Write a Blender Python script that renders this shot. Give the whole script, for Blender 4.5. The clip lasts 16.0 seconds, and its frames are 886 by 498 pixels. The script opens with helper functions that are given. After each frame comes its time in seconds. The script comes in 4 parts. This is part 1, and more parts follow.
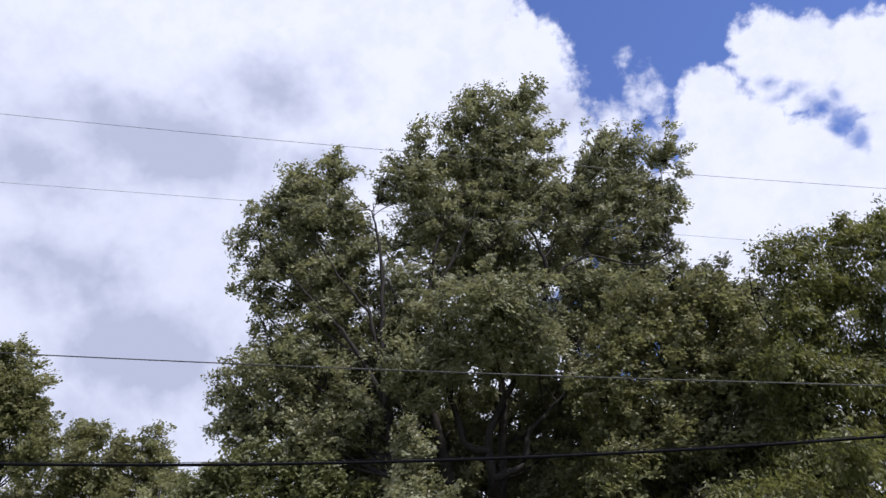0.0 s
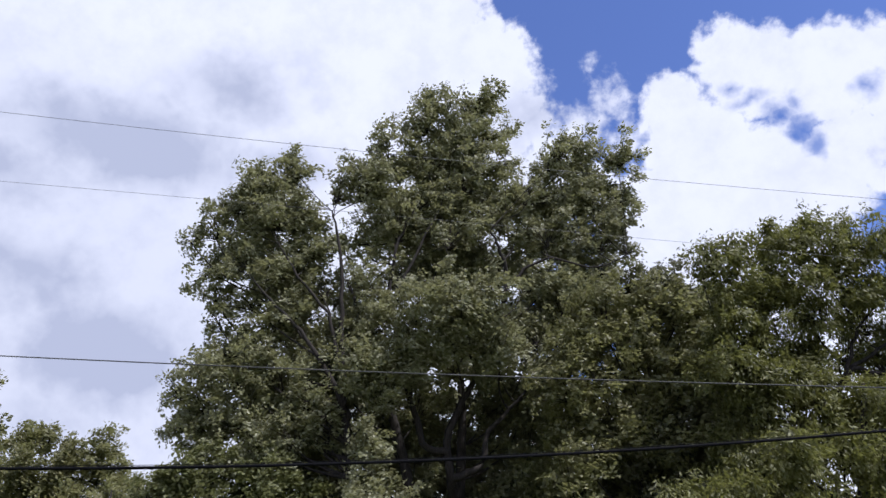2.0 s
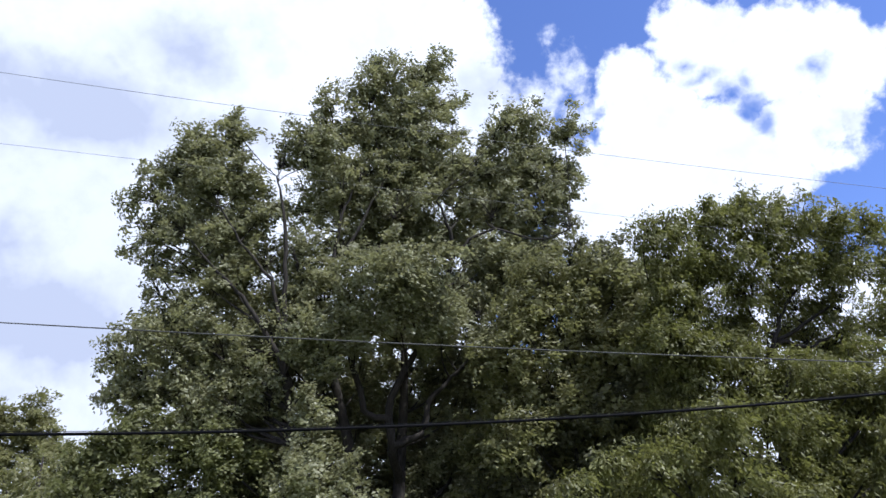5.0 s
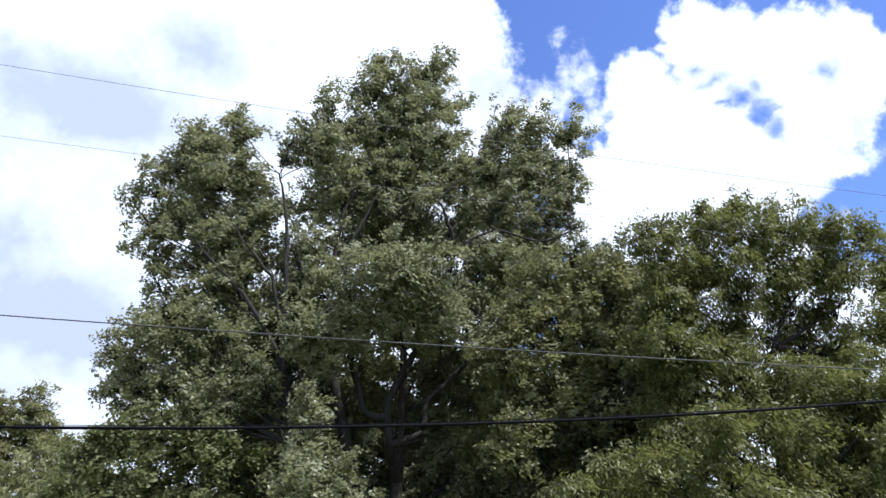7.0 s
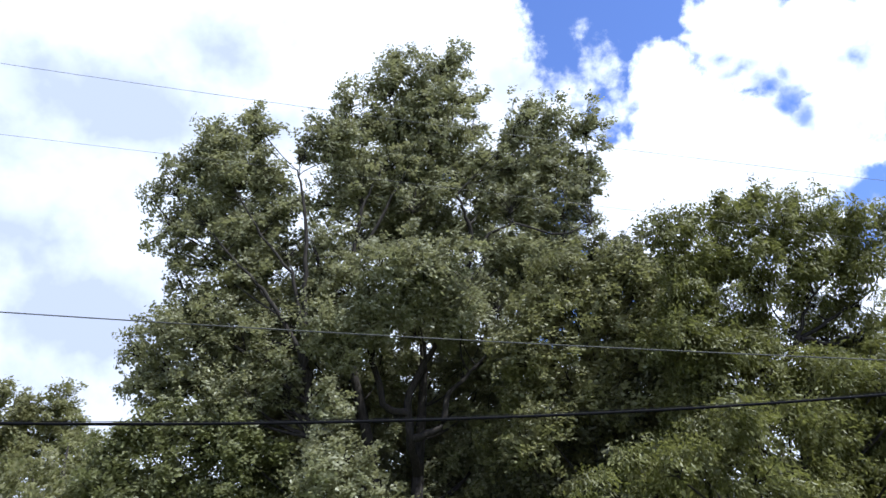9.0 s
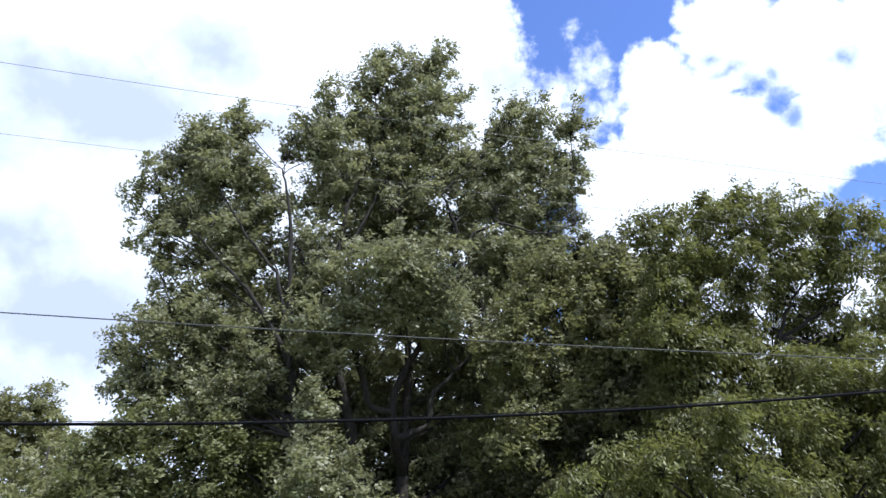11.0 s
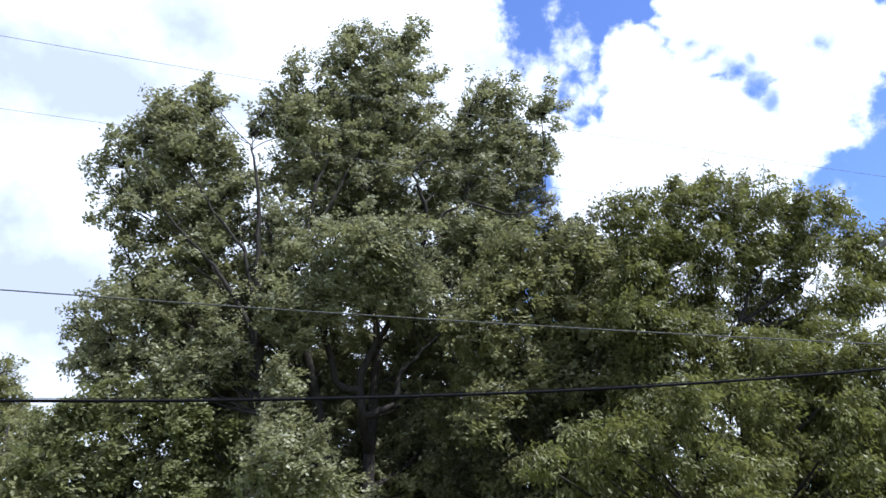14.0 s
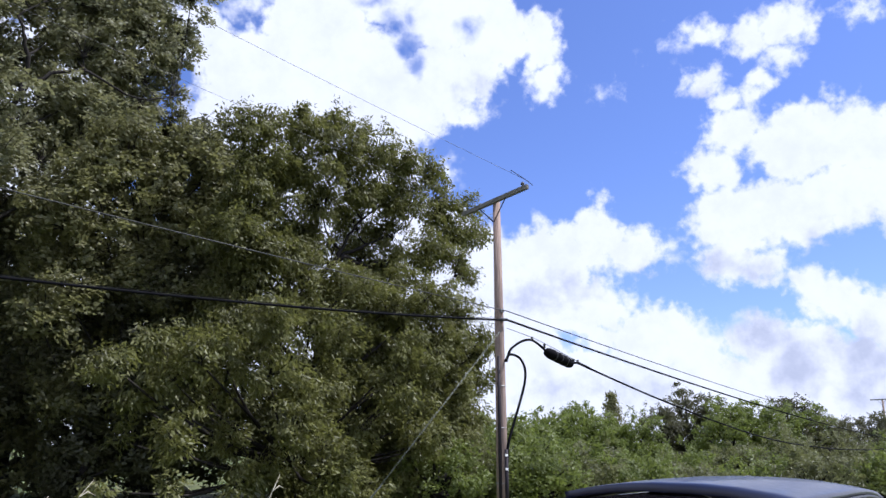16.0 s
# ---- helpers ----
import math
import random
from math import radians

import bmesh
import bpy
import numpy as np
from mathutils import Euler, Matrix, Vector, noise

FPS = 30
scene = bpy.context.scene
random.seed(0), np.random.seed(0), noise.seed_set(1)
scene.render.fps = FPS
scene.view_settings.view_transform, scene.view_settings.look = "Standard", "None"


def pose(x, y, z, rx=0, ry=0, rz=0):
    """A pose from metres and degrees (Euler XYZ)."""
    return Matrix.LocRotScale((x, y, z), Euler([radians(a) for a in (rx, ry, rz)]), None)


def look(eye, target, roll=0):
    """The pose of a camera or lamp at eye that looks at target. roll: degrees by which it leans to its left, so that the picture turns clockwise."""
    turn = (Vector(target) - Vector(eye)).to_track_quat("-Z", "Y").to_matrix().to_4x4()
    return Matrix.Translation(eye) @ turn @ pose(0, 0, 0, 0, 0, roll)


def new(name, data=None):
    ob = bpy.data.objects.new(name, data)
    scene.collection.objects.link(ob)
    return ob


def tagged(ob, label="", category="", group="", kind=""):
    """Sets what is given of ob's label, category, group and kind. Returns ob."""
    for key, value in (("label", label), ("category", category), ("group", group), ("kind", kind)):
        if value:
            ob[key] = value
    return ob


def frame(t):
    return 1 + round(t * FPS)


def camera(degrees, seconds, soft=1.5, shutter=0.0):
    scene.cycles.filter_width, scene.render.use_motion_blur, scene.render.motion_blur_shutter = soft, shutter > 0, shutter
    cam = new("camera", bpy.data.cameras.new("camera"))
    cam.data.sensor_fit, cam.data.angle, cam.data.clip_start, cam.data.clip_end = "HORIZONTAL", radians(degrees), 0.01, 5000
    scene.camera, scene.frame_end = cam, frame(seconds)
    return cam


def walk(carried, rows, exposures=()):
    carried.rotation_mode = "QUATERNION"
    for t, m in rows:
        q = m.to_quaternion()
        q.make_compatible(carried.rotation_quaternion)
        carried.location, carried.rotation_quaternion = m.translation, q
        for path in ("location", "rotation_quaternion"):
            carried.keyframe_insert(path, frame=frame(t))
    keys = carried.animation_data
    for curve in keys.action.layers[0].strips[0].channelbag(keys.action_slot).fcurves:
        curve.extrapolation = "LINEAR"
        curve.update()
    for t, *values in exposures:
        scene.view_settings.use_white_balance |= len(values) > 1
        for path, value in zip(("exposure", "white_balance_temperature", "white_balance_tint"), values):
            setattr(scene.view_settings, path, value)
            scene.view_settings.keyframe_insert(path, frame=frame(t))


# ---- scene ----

# ================= camera =================
EYE = (0.0, 0.0, 1.7)
cam = camera(62.8, 16.0, 1.5)
PATH = [  # seconds, heading, tilt, lean
    (0.0, 0.00, 27.00, -0.50),
    (0.5, -0.13, 26.62, -0.99),
    (1.0, -0.75, 27.42, -1.48),
    (1.5, -2.02, 27.28, -1.45),
    (2.0, -3.49, 27.02, -1.54),
    (2.5, -4.33, 26.91, -2.09),
    (3.0, -4.18, 26.97, -2.12),
    (3.5, -3.59, 26.56, -2.38),
    (4.0, -2.94, 25.95, -2.16),
    (4.5, -3.69, 25.29, -1.76),
    (5.0, -8.15, 24.46, -2.25),
    (5.2, -10.30, 24.21, -2.71),
    (7.5, -7.03, 24.51, -1.05),
    (8.0, -6.29, 24.05, -1.14),
    (10.5, -7.21, 24.10, -1.64),
    (11.0, -7.72, 23.98, -1.66),
    (11.5, -8.17, 23.67, -1.81),
    (12.0, -8.10, 23.32, -1.94),
    (12.5, -7.32, 23.19, -2.04),
    (13.0, -6.49, 22.91, -1.81),
    (13.5, -6.16, 22.63, -1.40),
    (14.0, -10.28, 22.29, -1.85),
    (14.5, -20.56, 21.28, -2.04),
    (15.0, -29.28, 20.51, -1.46),
    (15.5, -35.77, 17.16, -0.63),
    (16.0, -41.59, 15.51, 0.83),
]
EXPOSURES = [(t, e, w, g) for t, e, w, g in ((0.0, 0.35, 5900, 17), (4.0, 0.5, 5750, 14), (5.2, 0.72, 5700, 12), (7.5, 0.86, 5650, 10), (11.0, 0.93, 5600, 10), (14.0, 0.98, 5600, 10), (15.0, 0.88, 5650, 12), (16.0, 0.5, 5680, 16))]
walk(cam, [(t, pose(*EYE, 90 + tilt, 0, heading) @ pose(0, 0, 0, 0, 0, lean)) for t, heading, tilt, lean in PATH], EXPOSURES)

# ================= world and sun =================
SUN_AZ, SUN_EL = 132.0, 60.0   # compass from +y towards +x, and height, degrees
world = bpy.data.worlds.new("sky")
scene.world = world
world.use_nodes = True
wn, wl = world.node_tree.nodes, world.node_tree.links
wn.clear()
sky = wn.new("ShaderNodeTexSky")
sky.sky_type, sky.sun_disc = "NISHITA", False
sky.sun_elevation, sky.sun_rotation = radians(SUN_EL), radians(SUN_AZ)
sky.air_density, sky.dust_density, sky.ozone_density = 1.0, 0.4, 4.0
bg = wn.new("ShaderNodeBackground")
bg.inputs["Strength"].default_value = 0.105
wout = wn.new("ShaderNodeOutputWorld")
tone = wn.new("ShaderNodeMix")
tone.data_type, tone.blend_type = "RGBA", "MULTIPLY"
tone.inputs[0].default_value = 1.0
tone.inputs[7].default_value = (1.04, 0.99, 1.22, 1)
wl.new(sky.outputs[0], tone.inputs[6])
wl.new(tone.outputs[2], bg.inputs["Color"])
wl.new(bg.outputs[0], wout.inputs["Surface"])

sun_dir = Vector((math.sin(radians(SUN_AZ)) * math.cos(radians(SUN_EL)), math.cos(radians(SUN_AZ)) * math.cos(radians(SUN_EL)), math.sin(radians(SUN_EL))))
sun_data = bpy.data.lights.new("sun", "SUN")
sun_data.energy, sun_data.angle, sun_data.color = 4.4, radians(0.6), (1.0, 0.95, 0.87)
sun = new("sun", sun_data)
sun.matrix_world = look(sun_dir * 80, (0, 0, 0))


# ================= materials =================
class Nodes:
    """Short writing of node trees."""
    def __init__(self, name):
        self.m = bpy.data.materials.new(name)
        self.m.use_nodes = True
        self.n, self.l = self.m.node_tree.nodes, self.m.node_tree.links
        self.n.clear()

    def add(self, kind, operation="", use_clamp=False, data_type="", blend_type="", interpolation_type=""):
        node = self.n.new("ShaderNode" + kind)
        if operation:
            node.operation = operation
        if use_clamp:
            node.use_clamp = True
        if data_type:
            node.data_type, node.blend_type = data_type, blend_type
        if interpolation_type:
            node.interpolation_type = interpolation_type
        return node

    def put(self, sock, v):
        if isinstance(v, bpy.types.NodeSocket):
            self.l.new(v, sock)
        elif v is not None:
            sock.default_value = v

    def math(self, op, a, b=None, c=None, clamp=False):
        node = self.add("Math", operation=op, use_clamp=clamp)
        for sock, v in zip(node.inputs, (a, b, c)):
            self.put(sock, v)
        return node.outputs[0]

    def vec(self, op, a, b=None):
        node = self.add("VectorMath", operation=op)
        self.put(node.inputs[0], a)
        self.put(node.inputs[1], b)
        return node.outputs["Value"] if op in ("LENGTH", "DOT_PRODUCT") else node.outputs[0]

    def noise(self, vector, scale, detail=3.0, rough=0.55):
        node = self.add("TexNoise")
        self.put(node.inputs["Vector"], vector)
        node.inputs["Scale"].default_value, node.inputs["Detail"].default_value, node.inputs["Roughness"].default_value = scale, detail, rough
        return node

    def ramp(self, fac, stops):
        node = self.add("ValToRGB")
        while len(node.color_ramp.elements) < len(stops):
            node.color_ramp.elements.new(0.5)
        for e, (p, c) in zip(node.color_ramp.elements, stops):
            e.position, e.color = p, (*c, 1)
        self.put(node.inputs[0], fac)
        return node.outputs[0]

    def mix(self, fac, a, b, blend="MIX"):
        node = self.add("Mix", data_type="RGBA", blend_type=blend)
        self.put(node.inputs[0], fac)
        for sock, v in ((node.inputs[6], a), (node.inputs[7], b)):
            self.put(sock, (*v, 1) if isinstance(v, tuple) else v)
        return node.outputs[2]

    def smooth(self, v, lo, hi):
        node = self.add("MapRange", interpolation_type="SMOOTHSTEP")
        self.put(node.inputs[0], v)
        node.inputs[1].default_value, node.inputs[2].default_value = lo, hi
        return node.outputs[0]

    def bump(self, height, strength, distance):
        node = self.add("Bump")
        node.inputs["Strength"].default_value, node.inputs["Distance"].default_value = strength, distance
        self.put(node.inputs["Height"], height)
        return node.outputs[0]

    def surface(self, color, rough=0.6, metal=0.0, normal=None, spec=0.5, coat=0.0):
        p = self.add("BsdfPrincipled")
        self.put(p.inputs["Base Color"], (*color, 1) if isinstance(color, tuple) else color)
        self.put(p.inputs["Roughness"], rough)
        self.put(p.inputs["Metallic"], metal)
        self.put(p.inputs["Specular IOR Level"], spec)
        self.put(p.inputs["Coat Weight"], coat)
        if normal:
            self.l.new(normal, p.inputs["Normal"])
        return p.outputs[0]

    def done(self, shader):
        self.l.new(shader, self.add("OutputMaterial").inputs["Surface"])
        return self.m


def place(k):
    return k.add("TexCoord").outputs["Object"]


def leaf_material(name, dark, light, pale, through_color, share=0.5, sparkle=0.5):
    """Leaves: tone by spray of foliage and by leaf, some paled for undersides and painted sun glints; thin enough to
    let light through.
    """
    k = Nodes(name)
    rnd = k.add("NewGeometry").outputs["Random Per Island"]
    spray = k.noise(place(k), 1.7, 2.0).outputs[0]
    broad = k.noise(place(k), 0.45, 2.0).outputs[0]
    tone = k.math("ADD", k.math("MULTIPLY", rnd, 0.3), k.math("MULTIPLY", k.math("ADD", k.smooth(spray, 0.3, 0.7), k.smooth(broad, 0.35, 0.65)), 0.35))
    col = k.ramp(tone, [(0.0, dark), (0.85, light)])
    # random leaves go pale: undersides, and sunlit glints put into the colour
    glint_pick = k.math("FRACT", k.math("MULTIPLY", rnd, 57.0))
    col = k.mix(k.math("MULTIPLY", k.smooth(glint_pick, 0.72, 1.0), sparkle), col, pale)
    gloss = k.surface(col, 0.46, spec=0.4)
    tr = k.add("BsdfTranslucent")
    k.put(tr.inputs[0], k.mix(0.5, col, through_color))
    ms = k.add("MixShader")
    ms.inputs[0].default_value = share
    k.l.new(gloss, ms.inputs[1])
    k.l.new(tr.outputs[0], ms.inputs[2])
    return k.done(ms.outputs[0])


LEAF_BIG = leaf_material("poplar_leaf", (0.135, 0.132, 0.068), (0.25, 0.255, 0.125), (0.46, 0.46, 0.31), (0.255, 0.255, 0.1), sparkle=0.7)
LEAF_MID = leaf_material("elm_leaf", (0.125, 0.118, 0.051), (0.228, 0.226, 0.089), (0.37, 0.37, 0.21), (0.22, 0.228, 0.077))
LEAF_LOW = leaf_material("mulberry_leaf", (0.1, 0.102, 0.044), (0.19, 0.2, 0.076), (0.32, 0.33, 0.17), (0.19, 0.205, 0.065))
LEAF_RIGHT = leaf_material("box_elder_leaf", (0.075, 0.073, 0.027), (0.174, 0.18, 0.05), (0.34, 0.342, 0.138), (0.178, 0.188, 0.04), sparkle=0.6)
LEAF_FAR = leaf_material("far_leaf", (0.1, 0.12, 0.03), (0.2, 0.24, 0.056), (0.26, 0.3, 0.09), (0.22, 0.28, 0.045), sparkle=0.2)
# dark far trees; also carries the shade painted into the understorey leaves
LEAF_DARK = leaf_material("dark_leaf_far_and_shade", (0.062, 0.059, 0.03), (0.115, 0.116, 0.053), (0.17, 0.17, 0.09), (0.115, 0.12, 0.045), sparkle=0.3)


def bark_material(name, a, b):
    k = Nodes(name)
    p = place(k)
    st = k.add("Mapping")
    st.inputs["Scale"].default_value = (9, 9, 1.6)
    k.l.new(p, st.inputs["Vector"])
    n = k.noise(st.outputs[0], 2.2, 5.0, 0.65).outputs[0]
    col = k.mix(k.smooth(n, 0.3, 0.7), a, b)
    return k.done(k.surface(col, 0.9, normal=k.bump(n, 0.9, 0.03), spec=0.2))


BARK = bark_material("bark", (0.014, 0.012, 0.01), (0.04, 0.034, 0.029))


def wood_material(name, a, b, c):
    k = Nodes(name)
    p = place(k)
    st = k.add("Mapping")
    st.inputs["Scale"].default_value = (30, 30, 0.9)
    k.l.new(p, st.inputs["Vector"])
    grain = k.noise(st.outputs[0], 1.6, 5.0, 0.6).outputs[0]
    stain = k.noise(p, 0.8, 3.0).outputs[0]
    col = k.mix(k.smooth(grain, 0.3, 0.72), a, b)
    col = k.mix(k.math("MULTIPLY", k.smooth(stain, 0.45, 0.75), 0.6), col, c)
    return k.done(k.surface(col, 0.85, normal=k.bump(grain, 0.7, 0.01), spec=0.25))


POLE_WOOD = wood_material("weathered_pole_wood", (0.19, 0.13, 0.1), (0.42, 0.32, 0.26), (0.25, 0.2, 0.17))
ARM_WOOD = wood_material("grey_arm_wood", (0.12, 0.115, 0.1), (0.27, 0.26, 0.225), (0.15, 0.16, 0.12))


def simple(name, color, rough, metal=0.0, vary=0.25, scale=6.0, coat=0.0, spec=0.5):
    k = Nodes(name)
    p = place(k)
    n = k.noise(p, scale, 4.0).outputs[0]
    f = k.noise(p, scale * 9, 2.0).outputs[0]
    lo = tuple(c * (1 - vary) for c in color)
    hi = tuple(min(1, c * (1 + vary)) for c in color)
    col = k.mix(k.smooth(n, 0.3, 0.7), lo, hi)
    rg = k.math("ADD", rough - 0.06, k.math("MULTIPLY", f, 0.12))
    return k.done(k.surface(col, rg, metal, k.bump(f, 0.12, 0.004), spec, coat))


CABLE_BLACK = simple("black_cable_sheath", (0.005, 0.005, 0.006), 0.75, spec=0.06)
WIRE_METAL = simple("weathered_wire", (0.14, 0.14, 0.13), 0.5, 0.6)
WIRE_DARK = simple("dark_wire", (0.025, 0.025, 0.024), 0.65, 0.0, spec=0.2)
WIRE_GREY = simple("dull_grey_wire", (0.06, 0.06, 0.056), 0.65, 0.0, spec=0.25)
GUY_METAL = simple("galvanised_strand", (0.15, 0.16, 0.13), 0.65, 0.2)
STEEL = simple("galvanised_steel", (0.36, 0.36, 0.36), 0.45, 0.8)
CERAMIC = simple("insulator_glaze", (0.09, 0.085, 0.08), 0.2)
CONDUIT = simple("dark_conduit", (0.026, 0.021, 0.025), 0.6, spec=0.2)
STRAW = simple("dry_straw", (0.4, 0.36, 0.26), 0.8)
TAG_WHITE = simple("white_tag", (0.7, 0.7, 0.68), 0.5)
PAINT = simple("dark_blue_car_paint", (0.012, 0.015, 0.034), 0.34, 0.0, 0.1, 3.0, coat=0.25, spec=0.35)
RUBBER = simple("black_rubber", (0.018, 0.018, 0.018), 0.75)
RIM = simple("alloy_rim", (0.55, 0.55, 0.56), 0.3, 0.9, 0.05)
LAMP_RED = simple("tail_lamp", (0.35, 0.02, 0.02), 0.15, coat=0.6)
LAMP_CLEAR = simple("head_lamp", (0.6, 0.62, 0.64), 0.12, 0.3, coat=0.8)
TRIM_BLACK = simple("black_trim", (0.012, 0.012, 0.013), 0.4)

k = Nodes("tinted_glass")
GLASS = k.done(k.surface((0.02, 0.016, 0.018), 0.04, spec=0.8))

k = Nodes("grass_ground")
p = place(k)
n1, n2 = k.noise(p, 0.12, 4.0).outputs[0], k.noise(p, 9.0, 4.0).outputs[0]
col = k.mix(k.smooth(n2, 0.3, 0.7), (0.045, 0.07, 0.02), (0.11, 0.135, 0.045))
col = k.mix(k.smooth(n1, 0.45, 0.75), col, (0.14, 0.13, 0.065))
GRASS = k.done(k.surface(col, 0.95, normal=k.bump(n2, 0.8, 0.05), spec=0.15))
k = Nodes("asphalt")
p = place(k)
n1, n2 = k.noise(p, 0.5, 4.0).outputs[0], k.noise(p, 70.0, 3.0).outputs[0]
col = k.mix(k.smooth(n2, 0.3, 0.75), (0.035, 0.035, 0.036), (0.075, 0.074, 0.072))
ASPHALT = k.done(k.surface(k.mix(k.smooth(n1, 0.45, 0.7), col, (0.06, 0.058, 0.055)), 0.9, normal=k.bump(n2, 0.6, 0.01)))
k = Nodes("gravel")
p = place(k)
vor = k.add("TexVoronoi")
vor.inputs["Scale"].default_value = 28.0
k.l.new(p, vor.inputs["Vector"])
col = k.mix(k.smooth(k.noise(p, 3.0).outputs[0], 0.3, 0.7), (0.19, 0.175, 0.15), (0.33, 0.31, 0.27))
GRAVEL = k.done(k.surface(k.mix(0.3, col, vor.outputs["Color"], "MULTIPLY"), 0.95, normal=k.bump(vor.outputs["Distance"], 0.8, 0.02)))

# ---- clouds: soft banks on the sky, by compass and height in degrees ----
# compass, height, half width, half height
BANKS = [
    (-38, 34, 42, 30), (-20, 15, 32, 16), (0.9, 40.4, 12.5, 5.2), (-14, 38.5, 22.6, 7.7), (-22.6, 28.1, 15, 10.2), (9.5, 36.8, 4.8, 2.9),
    (8.2, 41.5, 4.7, 3.2), (14, 34.3, 4.1, 1.7), (16.2, 31, 3, 2.6), (11.1, 30.7, 5.5, 3.5), (6.1, 33.6, 5.2, 3.8), (7.2, 26.5, 5.4, 4),
    (-0, 45.1, 8.9, 3.9), (5.7, 41.3, 7, 3.1), (9.8, 37.2, 4.3, 2.5),
]
BANKS_MID = [
    (24.9, 35.6, 3.3, 2.8), (26.1, 32, 4.9, 4.5), (21.7, 28.5, 5, 3.8), (27.8, 29.1, 7.1, 4.9), (33.1, 27.4, 5.8, 3.6), (31.9, 36.4, 4.8, 3.5),
    (36.9, 34.9, 5.1, 3.7), (41, 33.4, 3.3, 4), (37.7, 29.4, 3.3, 3), (30.1, 38.5, 2.8, 2.3), (19.7, 25.3, 4.1, 2.6), (40.2, 29.7, 2.2, 2.2),
    (37.4, 22.5, 0.9, 0.7), (24.3, 22.9, 6.3, 4.2), (29.3, 16.2, 5.9, 4.5), (34.8, 15.2, 3.1, 2.3), (32.6, 22.2, 3.4, 2.4), (45.8, 31.9, 2.2, 2.4),
    (46.2, 29, 1.9, 1.5), (41.8, 32.5, 3.5, 2.8), (37.4, 27.1, 4.2, 1.4),
]
BANKS_EAST = [
    (42.8, 13.4, 3.6, 3.6), (46.2, 15.1, 4, 3.1), (50.1, 16.7, 2.4, 2.8), (50.2, 19.2, 0.7, 1.1), (45.5, 17.6, 0.8, 1), (52.9, 15.7, 2.6, 1.9),
    (47.5, 11.6, 5.2, 2.6), (42.5, 8.1, 4.8, 4.4), (46.8, 5.5, 5.1, 3.4), (53.7, 8.8, 4.8, 2.5), (53.1, 5.4, 4.8, 2.5), (56.9, 7, 2.3, 3.3),
    (49.6, 9.3, 1.7, 1.9), (65, 12.1, 1.8, 1.6), (66.6, 10.8, 2.7, 2.1), (68.8, 9.4, 2.3, 2.3), (60.9, 8.4, 2.6, 2), (63.6, 6.3, 3.8, 3.2),
    (67.3, 5, 3.2, 3.4), (59, 4.9, 3.3, 2.4), (71, 6.3, 3.6, 4.4),
]
BANKS_HIGH = [
    (60.8, 23.7, 2.8, 2), (65.4, 22.1, 4.1, 2.7), (69.4, 21.7, 3.1, 2.8), (58.9, 21, 2.5, 1.9), (60.1, 17.1, 3.7, 2.9), (64.1, 17.5, 4, 2.8),
    (67.9, 18.1, 3.4, 2.7), (59.5, 14.3, 2.3, 1.9), (62.1, 13.6, 1.9, 1.4), (71.3, 17.8, 2.9, 3.4), (74.6, 18.3, 4.1, 4.6), (59.6, 30.9, 1.7, 1),
    (63.2, 30.2, 2.1, 1.5), (65.7, 30.4, 2.4, 1.7), (65.4, 28.2, 1.6, 0.9), (59.1, 27.8, 1.8, 1), (60.6, 26.1, 1.5, 1.1), (62.3, 26, 1.2, 1),
    (63.6, 27, 1, 1), (68.2, 24.8, 1, 0.5), (70.7, 29.9, 1.1, 0.6), (66.4, 23.9, 2.2, 0.8),
]
BANKS_FAR = [(10, 8, 22, 8), (30, 13, 15, 8), (48, 4, 10, 4), (60, 4, 10, 3.4), (71, 5, 8, 3.2), (88, 16, 14, 11)]
WISPS = [
    (19.4, 37.5, 2, 1.6), (16, 35.8, 3.3, 1.7), (21, 34.4, 1.3, 1.7), (19.6, 33.6, 1.5, 1.3), (18, 39.9, 0.7, 0.6), (57.6, 30.4, 1.2, 0.6),
    (51.4, 27.9, 0.6, 0.4), (37.5, 22.3, 0.9, 1.3), (55.5, 15.5, 1.1, 0.9), (67.4, 19.7, 1.4, 1.2), (33.1, 25.1, 1.4, 0.8),
]
HOLES = [
    (39.3, 33, 0.9, 0.7), (33.1, 33.2, 1.4, 0.9), (34.1, 31.9, 1.5, 1.1), (35.1, 30.1, 1.1, 1), (34.3, 33.7, 0.6, 0.8), (30.8, 34.7, 1.6, 0.6),
    (29.4, 36, 0.9, 0.6), (58.2, 9.1, 0.6, 0.4), (59.4, 9.5, 0.8, 0.5),
]
GREYS = [
    (-24.6, 33.1, 9.2, 2.9), (-16.5, 38.3, 5.9, 2.5), (-29.8, 22.5, 4.3, 2.4), (-23.6, 17.8, 5.3, 3.7), (-27.3, 13, 2.2, 1.2), (-11.7, 33.2, 3.1, 1.7),
    (-33.9, 28.8, 4.8, 1.9), (11.9, 36.9, 3.2, 0.9),
]
GREYS_EAST = [
    (44.8, 12.5, 2.7, 1.1), (47.5, 13.3, 1.8, 0.9), (58.6, 13.9, 2, 1), (61, 13.3, 1.5, 0.7), (61.3, 8.8, 2.2, 1.6), (63.6, 5.9, 2.1, 1.6),
    (67.2, 7.3, 1.7, 1.9), (67.5, 4.2, 1.6, 1.5), (58.1, 26.9, 1.1, 0.5), (67.5, 15, 2.1, 0.8), (54.1, 13.9, 1.3, 0.6), (41.3, 28.4, 1.5, 0.6),
    (46.4, 5.1, 2.1, 0.9), (51.9, 5, 2.4, 0.8),
]

